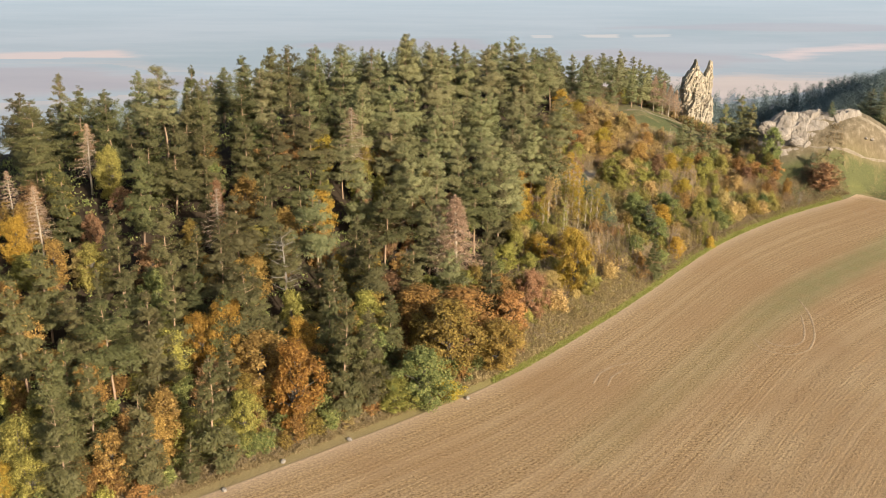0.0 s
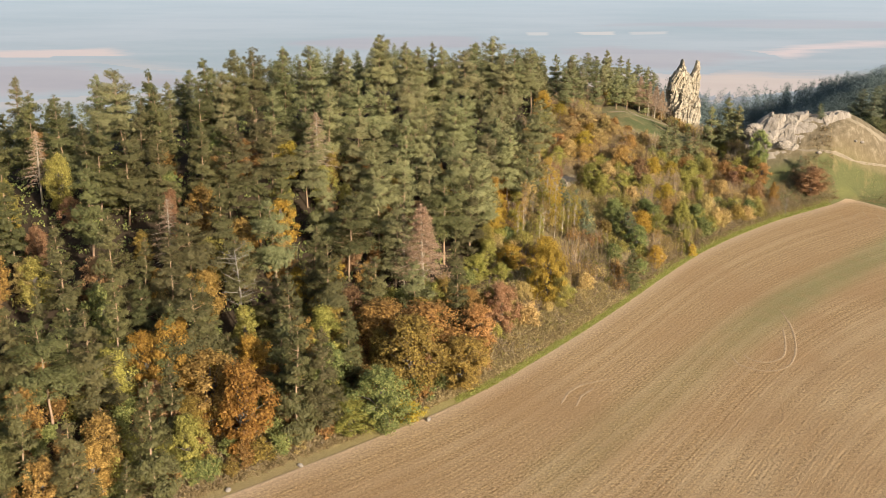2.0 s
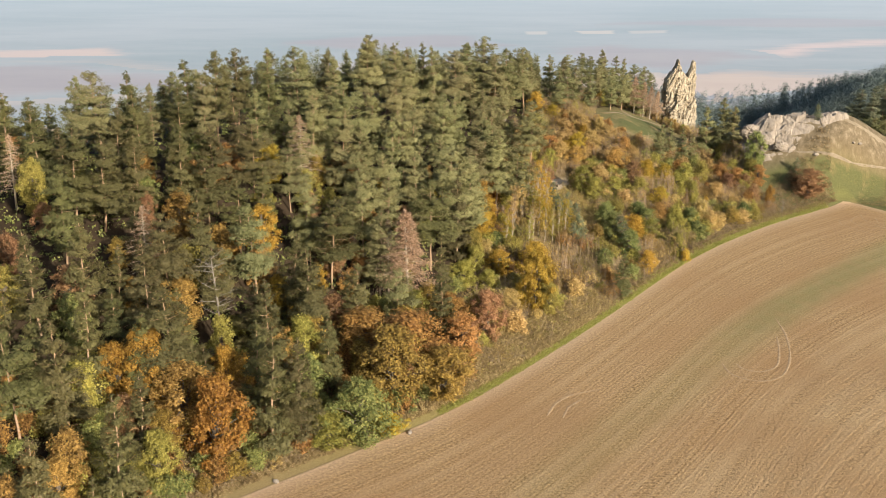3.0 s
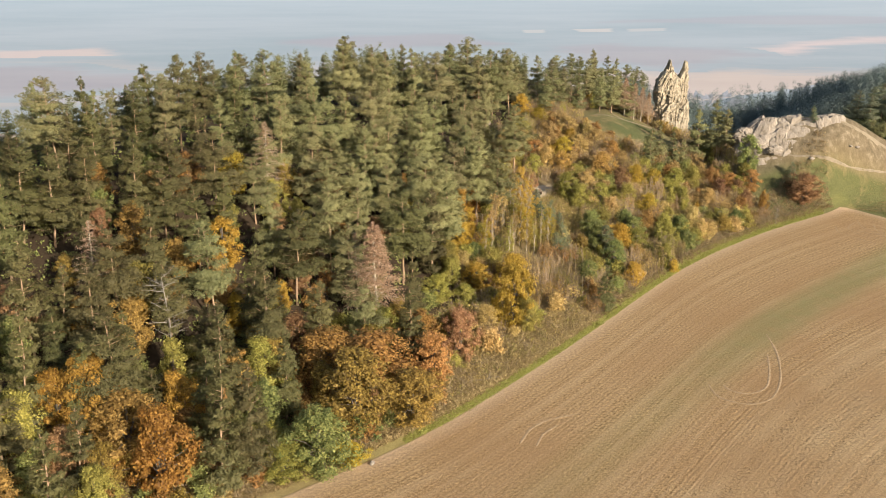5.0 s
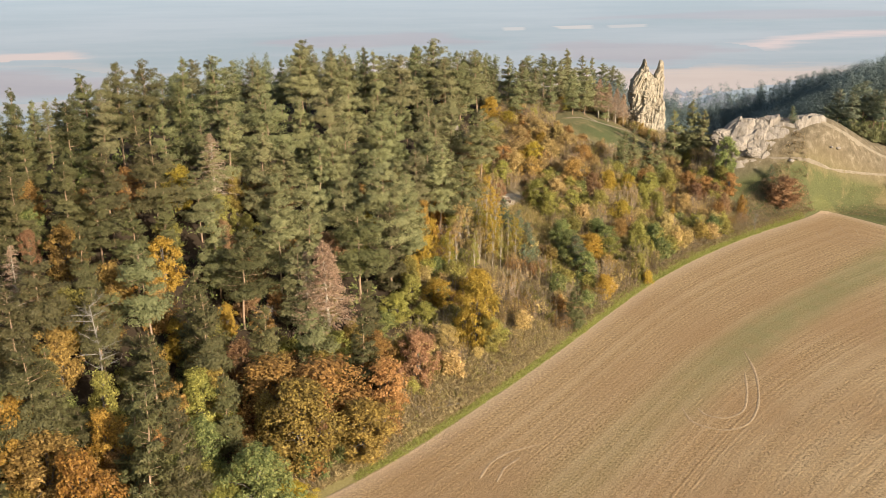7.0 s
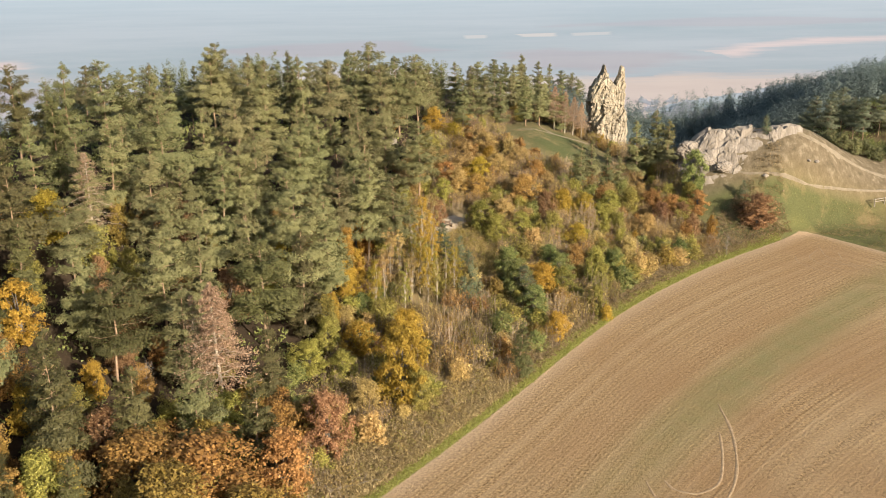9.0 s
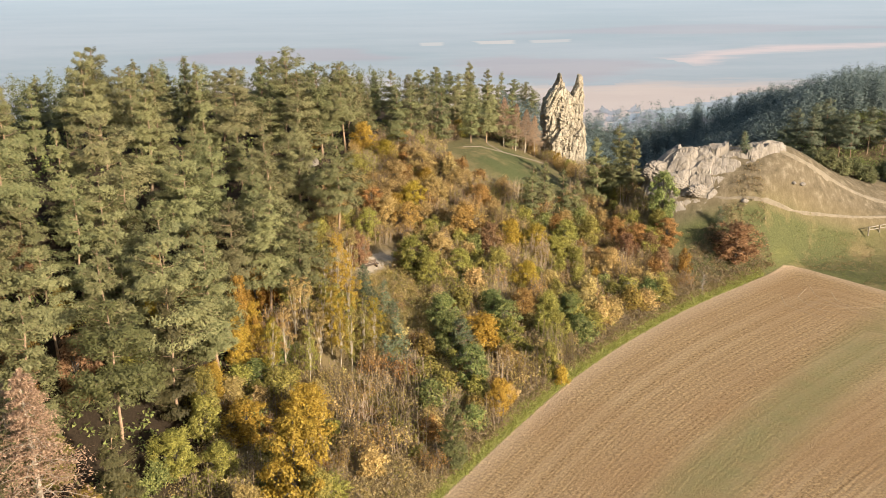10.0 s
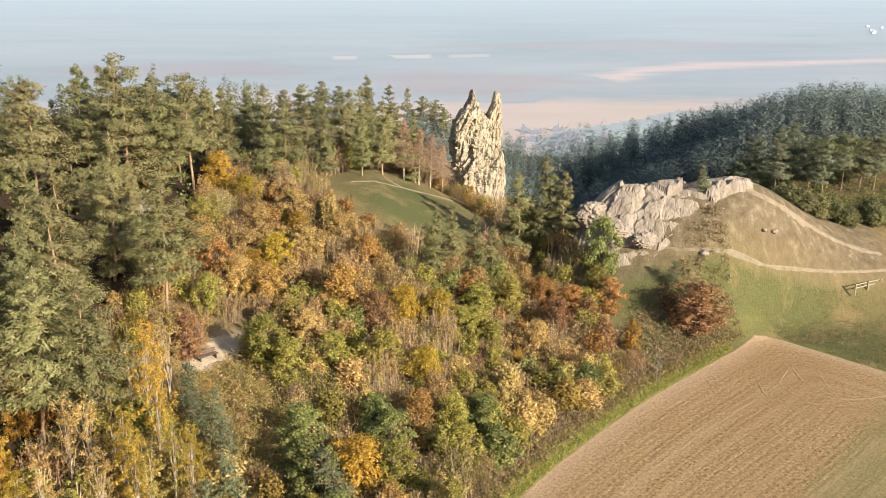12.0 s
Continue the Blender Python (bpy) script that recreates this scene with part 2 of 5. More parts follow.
def broad_meshes(seed, tall=9.0, wide=3.4, low=0.12, count=11500, leaf=0.20, puffs=84, bark=None, leafmat=None, gaps=0.0, girth=0.2):
    """Forked trunk, boughs and a crown of many uneven leaf clumps."""
    rng = np.random.default_rng(seed)
    wood, boughs, crown = Build(), Build(), Build()
    fork = tall * 0.32
    wood.limb([(0, 0, 0), (0.05, 0.04, fork * 0.6), (0.1, -0.05, fork), (0.05, 0.1, tall * 0.7), (0, 0, tall * 0.9)], [girth, girth * 0.8, girth * 0.65, girth * 0.35, 0.02], 7)
    lobes = rng.uniform(0.66, 1.25, 9)
    for k in range(puffs):
        turn = k * 2.4 + rng.normal(0, 0.3)
        f = (k + 0.5) / puffs
        up = low + (1 - low) * f
        swell = math.sin(math.pi * min(1.0, 0.16 + 0.80 * f)) ** 0.6
        r = wide * swell * lobes[int(turn * 1.43) % 9] * rng.uniform(0.25, 1.0)
        q = np.array([math.cos(turn) * r, math.sin(turn) * r, tall * up * rng.uniform(0.92, 1.03) - 0.35])
        if k % 3 == 0:
            boughs.limb([(0.08, -0.03, fork * rng.uniform(0.5, 1.0)), (q[0] * 0.45, q[1] * 0.45, fork + (q[2] - fork) * 0.55), q], [girth * 0.42, girth * 0.25, 0.015], 4)
        if rng.random() < gaps:
            continue
        s = wide * rng.uniform(0.17, 0.33)
        crown.leaves(rng, q, (s, s, s * 0.75), count // puffs, leaf, 0.35, 0.75, (q - (0, 0, tall * 0.5)) / tall * 0.7, 0.30)
    return wood.mesh("trunk", bark or M_BARK_GREY, False), crown.mesh("leaf_crown", leafmat or M_RUST), boughs.mesh("branchwork", bark or M_BARK_GREY, False)


def shrub_meshes(seed, tall=3.0, wide=1.7, count=2100, leaf=0.165, puffs=22, leafmat=None):
    rng = np.random.default_rng(seed)
    wood, crown = Build(), Build()
    for k in range(puffs):
        turn, f = k * 2.4, (k + 0.5) / puffs
        r = wide * rng.uniform(0.15, 0.85) * (1.05 - 0.6 * f)
        q = np.array([math.cos(turn) * r, math.sin(turn) * r, tall * (0.16 + 0.76 * f) * rng.uniform(0.85, 1.08)])
        wood.limb([(q[0] * 0.12, q[1] * 0.12, -0.1), (q[0] * 0.5, q[1] * 0.5, q[2] * 0.6), q + (0, 0, 0.25 * tall * rng.random())], [0.05, 0.035, 0.012], 3)
        s = wide * rng.uniform(0.26, 0.42)
        crown.leaves(rng, q, (s, s, s * 0.85), count // puffs, leaf, 0.35, 0.75, (q - (0, 0, tall * 0.4)) / tall * 0.6, 0.32)
    return wood.mesh("stems", M_TWIG, True), crown.mesh("shrub_leaves", leafmat or M_OCHRE)


def thicket_meshes(seed, tall=3.6, wide=1.5, stems=30, count=620, leafmat=None):
    """Crowd of thin upright saplings, half bare, with loose leaves."""
    rng = np.random.default_rng(seed)
    wood, crown = Build(), Build()
    for k in range(stems):
        turn, r = k * 2.4, wide * math.sqrt((k + 0.5) / stems) * rng.uniform(0.7, 1.1)
        h = tall * rng.uniform(0.55, 1.05)
        foot = np.array([math.cos(turn) * r, math.sin(turn) * r, -0.1])
        tip = foot + (rng.normal(0, 0.22), rng.normal(0, 0.22), h)
        wood.limb([foot, (foot + tip) / 2 + (rng.normal(0, 0.08), rng.normal(0, 0.08), 0), tip], [0.035, 0.026, 0.01], 3)
        for j in range(3):
            q = foot + (tip - foot) * rng.uniform(0.4, 0.8)
            wood.limb([q, q + (rng.normal(0, 0.3), rng.normal(0, 0.3), 0.5)], [0.018, 0.008], 3)
        crown.leaves(rng, foot + (tip - foot) * 0.68, (0.42, 0.42, h * 0.30), count // stems, 0.15, 0.3, 0.6)
    return wood.mesh("sapling_stems", M_TWIG, True), crown.mesh("sapling_leaves", leafmat or M_OCHRE)


# ---------------------------------------------------------------- ground
def ground_material():
    mat, nt, n, p = nodes_of("ground_soil_and_grass")
    pos = position(nt)
    d = attr(nt, "edge_d")
    flat = n.new("ShaderNodeMapping")
    flat.inputs["Scale"].default_value = (1, 1, 0.3)
    link(nt, pos, flat.inputs["Vector"])
    co = flat.outputs[0]
    fine, mid, big = noise_tex(nt, 4.5, 7, 0.8, co), noise_tex(nt, 0.35, 4, 0.6, co), noise_tex(nt, 0.045, 3, 0.55, co)
    # ploughed soil: rows run along the edge of the field
    wob = maths(nt, "ADD", d, maths(nt, "MULTIPLY", mid, 0.5))

    def lanes(scale, detail):
        n1 = n.new("ShaderNodeTexNoise")
        n1.noise_dimensions = "1D"
        n1.inputs["Scale"].default_value, n1.inputs["Detail"].default_value = scale, detail
        link(nt, wob, n1.inputs["W"])
        return n1.outputs["Fac"]

    rows, lane = lanes(3.4, 1.0), lanes(0.5, 3.0)
    clods = noise_tex(nt, 2.2, 5, 0.65, co)
    speck = noise_tex(nt, 2.8, 3, 0.6, co)
    soil = ramp(nt, speck, ((0.37, (0.128, 0.079, 0.037)), (0.62, (0.372, 0.252, 0.126))))
    drill = maths(nt, "SINE", maths(nt, "ADD", maths(nt, "MULTIPLY", d, 9.2), maths(nt, "MULTIPLY", mid, 1.6)))
    drill = maths(nt, "MULTIPLY", maths(nt, "ADD", maths(nt, "MULTIPLY", drill, 0.5), 0.5), clods)
    soil = mixed(nt, ramp(nt, drill, ((0.20, (0, 0, 0)), (0.52, (0.40, 0.40, 0.40)))), soil, (0.150, 0.094, 0.045))
    # cloddy strips far out in the field
    out = n.new("ShaderNodeMapRange")
    out.inputs[1].default_value, out.inputs[2].default_value, out.inputs[3].default_value, out.inputs[4].default_value = -33.0, -30.0, 1.0, 0.0
    link(nt, maths(nt, "ADD", d, maths(nt, "MULTIPLY", big, 6.0)), out.inputs[0])
    lump = noise_tex(nt, 2.7, 3, 0.5, co)
    strips = ramp(nt, lanes(0.16, 1.0), ((0.47, (0.12, 0.12, 0.12)), (0.53, (1, 1, 1))))
    cloddy = maths(nt, "MULTIPLY", maths(nt, "MULTIPLY", out.outputs[0], strips), ramp(nt, lump, ((0.40, (1, 1, 1)), (0.45, (0, 0, 0)))))
    soil = mixed(nt, maths(nt, "MULTIPLY", out.outputs[0], 0.35), soil, (0.37, 0.27, 0.155))
    # dark spots painted for the shadows between clods
    soil = mixed(nt, maths(nt, "MULTIPLY", cloddy, 0.75), soil, (0.10, 0.062, 0.03))
    soil = mixed(nt, ramp(nt, rows, ((0.38, (0.0, 0.0, 0.0)), (0.62, (0.32, 0.32, 0.32)))), soil, (0.39, 0.29, 0.17))
    soil = mixed(nt, ramp(nt, lane, ((0.46, (0, 0, 0)), (0.58, (0.42, 0.42, 0.42)))), soil, (0.38, 0.28, 0.165))
    soil = mixed(nt, ramp(nt, big, ((0.42, (0, 0, 0)), (0.62, (0.6, 0.6, 0.6)))), soil, (0.25, 0.158, 0.08))
    # a damp swale in which seedlings show green
    swale = attr(nt, "swale")
    soil = mixed(nt, maths(nt, "MULTIPLY", swale, maths(nt, "ADD", maths(nt, "MULTIPLY", mid, 0.7), 0.2)), soil, (0.16, 0.165, 0.07))
    # worn headland by the edge
    head = n.new("ShaderNodeMapRange")
    head.inputs[1].default_value, head.inputs[2].default_value, head.inputs[3].default_value, head.inputs[4].default_value = -3.0, -0.4, 0.0, 0.5
    link(nt, d, head.inputs[0])
    soil = mixed(nt, head.outputs[0], soil, (0.43, 0.33, 0.235))
    # grass: fresh by the edge and on the meadow, dry on the bank
    dry = ramp(nt, fine, ((0.25, (0.135, 0.10, 0.05)), (0.55, (0.21, 0.16, 0.081)), (0.8, (0.28, 0.22, 0.126))))
    green = ramp(nt, fine, ((0.25, (0.047, 0.057, 0.021)), (0.55, (0.083, 0.094, 0.037)), (0.8, (0.138, 0.136, 0.06))))
    # forest floor: brown litter, darkened to stand for the shade under trees
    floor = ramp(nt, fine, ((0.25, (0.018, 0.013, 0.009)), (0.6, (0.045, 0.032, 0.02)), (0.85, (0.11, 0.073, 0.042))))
    patchy = ramp(nt, noise_tex(nt, 0.16, 5, 0.7, co), ((0.36, (0.2, 0.2, 0.2)), (0.50, (1, 1, 1))))
    bank = mixed(nt, maths(nt, "MULTIPLY", attr(nt, "meadow"), patchy), dry, green)
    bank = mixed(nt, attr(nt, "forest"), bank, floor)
    wobble = maths(nt, "ADD", d, maths(nt, "MULTIPLY", maths(nt, "SUBTRACT", mid, 0.5), 2.4))
    strip = n.new("ShaderNodeMapRange")
    strip.inputs[1].default_value, strip.inputs[2].default_value, strip.inputs[3].default_value, strip.inputs[4].default_value = 1.6, 2.5, 0.9, 0.0
    link(nt, wobble, strip.inputs[0])
    bank = mixed(nt, maths(nt, "MULTIPLY", strip.outputs[0], attr(nt, "verge")), bank, ramp(nt, fine, ((0.25, (0.17, 0.165, 0.05)), (0.55, (0.285, 0.265, 0.085)), (0.8, (0.38, 0.335, 0.14)))))
    inside = n.new("ShaderNodeMapRange")
    inside.inputs[1].default_value, inside.inputs[2].default_value = -0.12, 0.12
    link(nt, maths(nt, "ADD", d, maths(nt, "MULTIPLY", maths(nt, "SUBTRACT", fine, 0.5), 0.5)), inside.inputs[0])
    col = mixed(nt, inside.outputs[0], soil, bank)
    col = mixed(nt, attr(nt, "trodden"), col, ramp(nt, fine, ((0.3, (0.42, 0.35, 0.26)), (0.7, (0.60, 0.52, 0.41)))))
    col = mixed(nt, attr(nt, "stony"), col, ramp(nt, noise_tex(nt, 0.9, 6, 0.7, co), ((0.35, (0.085, 0.069, 0.043)), (0.55, (0.14, 0.113, 0.075)), (0.7, (0.22, 0.183, 0.133)))))
    link(nt, col, p.inputs["Base Color"])
    p.inputs["Roughness"].default_value = 0.95
    p.inputs["Specular IOR Level"].default_value = 0.15
    furrow = mixed(nt, inside.outputs[0], maths(nt, "ADD", maths(nt, "MULTIPLY", maths(nt, "SUBTRACT", rows, drill), 0.2), maths(nt, "SUBTRACT", clods, cloddy)), 0.0)
    b = bumped(nt, furrow, 0.16, 0.9)
    link(nt, bumped(nt, fine, 0.16, 0.9, b), p.inputs["Normal"])
    return mat


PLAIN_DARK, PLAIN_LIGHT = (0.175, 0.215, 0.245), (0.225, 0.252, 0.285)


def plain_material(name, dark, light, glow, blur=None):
    """Far country: the haze of kilometres of air is in its colour and glow."""
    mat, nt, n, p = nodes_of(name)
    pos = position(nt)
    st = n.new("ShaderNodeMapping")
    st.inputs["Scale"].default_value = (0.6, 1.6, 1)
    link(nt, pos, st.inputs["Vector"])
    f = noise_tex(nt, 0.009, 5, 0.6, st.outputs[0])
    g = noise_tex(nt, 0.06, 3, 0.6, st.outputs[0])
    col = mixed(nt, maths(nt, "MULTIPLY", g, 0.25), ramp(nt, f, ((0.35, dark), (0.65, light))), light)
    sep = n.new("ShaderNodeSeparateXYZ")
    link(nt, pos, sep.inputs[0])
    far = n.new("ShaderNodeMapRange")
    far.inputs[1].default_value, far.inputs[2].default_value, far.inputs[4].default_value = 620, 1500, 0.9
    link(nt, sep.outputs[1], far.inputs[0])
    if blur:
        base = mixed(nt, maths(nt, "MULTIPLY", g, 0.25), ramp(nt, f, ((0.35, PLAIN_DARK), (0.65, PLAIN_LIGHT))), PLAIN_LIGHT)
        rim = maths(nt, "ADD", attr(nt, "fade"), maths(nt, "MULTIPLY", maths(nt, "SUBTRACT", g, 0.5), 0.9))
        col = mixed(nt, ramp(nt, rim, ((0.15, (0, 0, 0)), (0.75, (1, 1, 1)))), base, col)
    # painted haze: pale blue mixed in with distance
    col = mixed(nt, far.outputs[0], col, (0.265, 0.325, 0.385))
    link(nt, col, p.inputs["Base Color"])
    # the faint emission stands for light scattered by the haze
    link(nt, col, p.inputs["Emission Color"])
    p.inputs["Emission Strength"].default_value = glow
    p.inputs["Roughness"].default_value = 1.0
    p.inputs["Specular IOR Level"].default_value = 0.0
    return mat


M_GROUND = ground_material()
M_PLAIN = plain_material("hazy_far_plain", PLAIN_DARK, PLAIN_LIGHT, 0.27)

PATH_LINES = (
    ((54.4, 271), (54, 260), (56.3, 256.6), (64.3, 259.4)),                        # path over the meadow
    ((48.5, 253.1), (56.3, 256.6)),
    ((80.8, 231.9), (87.7, 228.3), (92.6, 227.2), (98.8, 227.1), (107.1, 228.0), (117.1, 228.7)),   # path round the knoll
    ((29.8, 203.3), (31.2, 205.0), (32.2, 207.0), (33.4, 209.2)),                              # trodden lookout
)


def near_line(x, y, pts):
    best = np.full(np.shape(x), 1e9)
    for (ax, ay), (bx, by) in zip(pts, pts[1:]):
        l2 = (bx - ax) ** 2 + (by - ay) ** 2
        t = np.clip(((x - ax) * (bx - ax) + (y - ay) * (by - ay)) / l2, 0, 1)
        best = np.minimum(best, np.hypot(x - ax - t * (bx - ax), y - ay - t * (by - ay)))
    return best


def meadow_mask(x, y):
    m = np.clip(1.5 * bump_at(x, y, 56.5, 249.5, 7.2, 10), 0, 1)
    front = smooth((x - 74) / 6) * (1 - smooth((y - 227.0 - 4.0 * smooth((88 - x) / 8)) / 1.5)) * (1 - 0.5 * smooth((x - 104) / 14))
    return np.maximum(m, 0.9 * front)


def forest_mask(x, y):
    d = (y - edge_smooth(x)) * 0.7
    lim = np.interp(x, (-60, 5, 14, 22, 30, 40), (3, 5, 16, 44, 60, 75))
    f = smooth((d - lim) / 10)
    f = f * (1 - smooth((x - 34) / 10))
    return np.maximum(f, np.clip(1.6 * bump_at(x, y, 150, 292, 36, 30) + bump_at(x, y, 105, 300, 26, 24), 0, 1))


def spread(lo, a, b, hi, step, grow=1.28):
    core = list(np.arange(a, b + 0.01, step))
    s, v = step, b
    while v < hi:
        s *= grow
        v += s
        core.append(min(v, hi))
    s, v = step, a
    while v > lo:
        s *= grow
        v -= s
        core.insert(0, max(v, lo))
    return np.array(core)


def build_ground():
    xs, ys = spread(-4200, -80, 160, 4200, 1.5), spread(-4200, 84, 330, 4600, 1.5)
    gx, gy = np.meshgrid(xs, ys)
    gz = height(gx, gy)
    fade = smooth((np.hypot(gx - 30, gy - 200) - 175) / 115)
    gz = np.where(gy > 300, gz * (1 - fade) - 40 * fade, gz)
    w, h = len(xs), len(ys)
    verts = np.stack([gx, gy, gz], -1).reshape(-1, 3)
    i = np.arange(w * h).reshape(h, w)
    faces = np.stack([i[:-1, :-1], i[:-1, 1:], i[1:, 1:], i[1:, :-1]], -1).reshape(-1, 4)
    mid = verts[faces].mean(1)
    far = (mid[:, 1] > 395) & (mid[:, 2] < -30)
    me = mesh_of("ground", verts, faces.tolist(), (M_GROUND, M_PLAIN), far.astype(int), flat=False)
    x, y = verts[:, 0], verts[:, 1]
    d = (y - field_edge(x)) * 0.7
    trodden = 0.6 * (1 - smooth((near_line(x, y, PATH_LINES[3]) - 0.4) / 1.3))
    swale = np.clip(1.2 - near_line(x, y, ((19, 107), (28, 119), (39, 132), (52, 149), (67, 165), (86, 183), (104, 200))) / 5.0, 0, 1)
    stony = smooth((x - 76) / 5) * smooth((y - 226.5) / 2.5) * (1 - smooth((y - 246) / 6)) * (1 - smooth((x - 116) / 8))
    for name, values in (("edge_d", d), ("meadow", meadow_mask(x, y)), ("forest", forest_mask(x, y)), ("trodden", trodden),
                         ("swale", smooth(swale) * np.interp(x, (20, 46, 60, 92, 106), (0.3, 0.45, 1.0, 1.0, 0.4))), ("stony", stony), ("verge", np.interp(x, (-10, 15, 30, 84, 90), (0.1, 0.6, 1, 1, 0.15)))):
        a = me.attributes.new(name, "FLOAT", "POINT")
        a.data.foreach_set("value", np.asarray(values, np.float32))
    return tagged(new("ground", me), "ploughed brown field, grassy bank and wooded ridge floor", "ground", kind="structure")


build_ground()


# ---------------------------------------------------------------- tree kinds
PINES = [pine_meshes(11), pine_meshes(12, wide=2.9, bare=0.16), pine_meshes(13, wide=3.5, bare=0.30, top=0.25, tiers=8),
         pine_meshes(14, wide=3.0, bare=0.08), pine_meshes(15, wide=3.5, bare=0.36, top=0.45, tiers=8), pine_meshes(16, wide=3.4, bare=0.18, tiers=9)]
FAR_PINES = [pine_meshes(111, count=10200, leaf=0.275), pine_meshes(112, wide=2.9, bare=0.16, count=10200, leaf=0.275), pine_meshes(113, wide=3.4, bare=0.28, top=0.25, count=10200, leaf=0.275, tiers=8),
             pine_meshes(114, wide=3.0, bare=0.08, count=10200, leaf=0.275), pine_meshes(115, wide=3.5, bare=0.38, top=0.45, count=10200, leaf=0.275, tiers=8), pine_meshes(116, bare=0.08, count=10200, leaf=0.275)]
SMALL_PINES = [pine_meshes(17, tall=5.0, wide=1.8, bare=0.06, count=3000, leaf=0.19), pine_meshes(18, tall=5.0, wide=1.6, bare=0.04, count=2800, leaf=0.19)]
BROAD = [broad_meshes(21), broad_meshes(22, puffs=96), broad_meshes(23, puffs=76, gaps=0.06)]
LITTLE = [broad_meshes(24, count=7000, leaf=0.25, puffs=84), broad_meshes(25, count=7000, leaf=0.25, puffs=96), broad_meshes(26, count=6600, leaf=0.25, puffs=76, gaps=0.1)]
THICKETS = [thicket_meshes(35), thicket_meshes(36, stems=36, count=480), thicket_meshes(37, stems=26, count=760)]
SHRUBS = [shrub_meshes(31), shrub_meshes(32, puffs=26), shrub_meshes(33, puffs=18), shrub_meshes(34, puffs=23)]
BIRCH = [broad_meshes(41, tall=9.0, wide=1.5, low=0.36, count=4200, leaf=0.105, puffs=52, bark=M_BARK_PALE, leafmat=M_YELLOW, gaps=0.1, girth=0.075),
         broad_meshes(42, tall=9.0, wide=1.3, low=0.40, count=3400, leaf=0.105, puffs=48, bark=M_BARK_PALE, leafmat=M_OCHRE, gaps=0.2, girth=0.07),
         broad_meshes(43, tall=9.0, wide=1.2, low=0.30, count=3400, leaf=0.105, puffs=48, bark=M_BARK_PALE, leafmat=M_OLIVE, gaps=0.2, girth=0.07)]
turns = random.Random(5)
CLEAR = []          # places kept free of chance growth: x, y, half width


def plant(name, meshes, native, x, y, tall, label, category, group, girth=1.0, leafmat=None, sink=0.15, names=("trunk", "crown")):
    s = tall / native
    e = thing(name, label, category, group)
    e.location = (x, y, ground_z(x, y) - sink)
    e.rotation_euler = (turns.uniform(-0.04, 0.04), turns.uniform(-0.04, 0.04), turns.uniform(0, 6.28))
    e.scale = (s * girth, s * girth, s)
    wood = part(names[0], meshes[0], e)
    if names[0] == "stemwork":
        tagged(wood, kind="stuff")
    crown = part(names[1], meshes[1], e)
    for me in meshes[2:]:
        tagged(part("branchwork", me, e), kind="stuff")
    if leafmat:
        crown.material_slots[0].link = "OBJECT"
        crown.material_slots[0].material = leafmat
    return e


# where the trees stand: x, y, height
PINE_SPOTS_A = (
    (-13.1, 119.6, 14.5), (-8.2, 117.0, 14.5), (-10.9, 114.6, 16.5), (-32.4, 130.8, 10.5), (-23.7, 125.3, 11.7), (-15.2, 131.7, 11.2),
    (-26.5, 119, 12.2), (-6.1, 127.3, 10.8), (8.6, 141.2, 12.2), (-67.9, 184.3, 13.9), (-67.7, 164.3, 13.8), (-54.4, 156.3, 14.8),
    (-49.1, 153.3, 15.4), (-52.2, 177.5, 13.6), (-43.9, 165, 15.3), (-39.4, 165.2, 15.2), (-36.9, 161.2, 13.1), (-59.6, 151.4, 14.3),
    (-37.7, 153.2, 15.2), (-42.3, 145.8, 14.5), (-38.4, 146.1, 14), (-50.3, 133.8, 14), (-40.9, 126, 14), (-35, 127.4, 15.3),
    (-28.6, 129.2, 13.6), (-34.1, 149.2, 13.2), (-41.2, 138, 14.1), (-31.8, 174, 14.4), (-28.2, 175.8, 15.2), (-25.8, 182.7, 14.2),
    (-22.1, 192.2, 13.3), (-16.6, 191.7, 15.2),
)
PINE_SPOTS_B = (
    (-12.8, 197.9, 14), (-10.3, 194.9, 14.5), (-5.7, 218.8, 13.9), (-0.3, 215.5, 13.2), (2.6, 208.4, 14.5), (-30.7, 159.6, 14.8),
    (-23.2, 168.6, 13.1), (-20.1, 160.7, 13.9), (-24.6, 155.6, 13.6), (-28.6, 150.8, 13.1), (-16.2, 173.7, 13.2), (-12.5, 175.7, 15.3),
    (-7.9, 184.5, 15.1), (-2.9, 190.9, 13.7), (0.2, 180.7, 14.7), (-15, 169.8, 12.7), (-7.5, 173.3, 15.2), (-4.5, 169, 14.1),
    (-16.8, 140.8, 14.9), (-24.2, 142.5, 13.4), (-27, 135.3, 13.7), (-11.6, 140.4, 13.6), (-8.8, 135.2, 15.3), (-11.3, 155.5, 13.8),
    (-7.6, 151, 14), (-3.4, 157.8, 15.3), (0.2, 160.3, 15.1), (2.3, 184.6, 13.7), (-0.7, 152.1, 13.5), (-48.1, 109.3, 14.9),
    (-42.2, 111.9, 12.9), (-38.2, 110.3, 13.7),
)
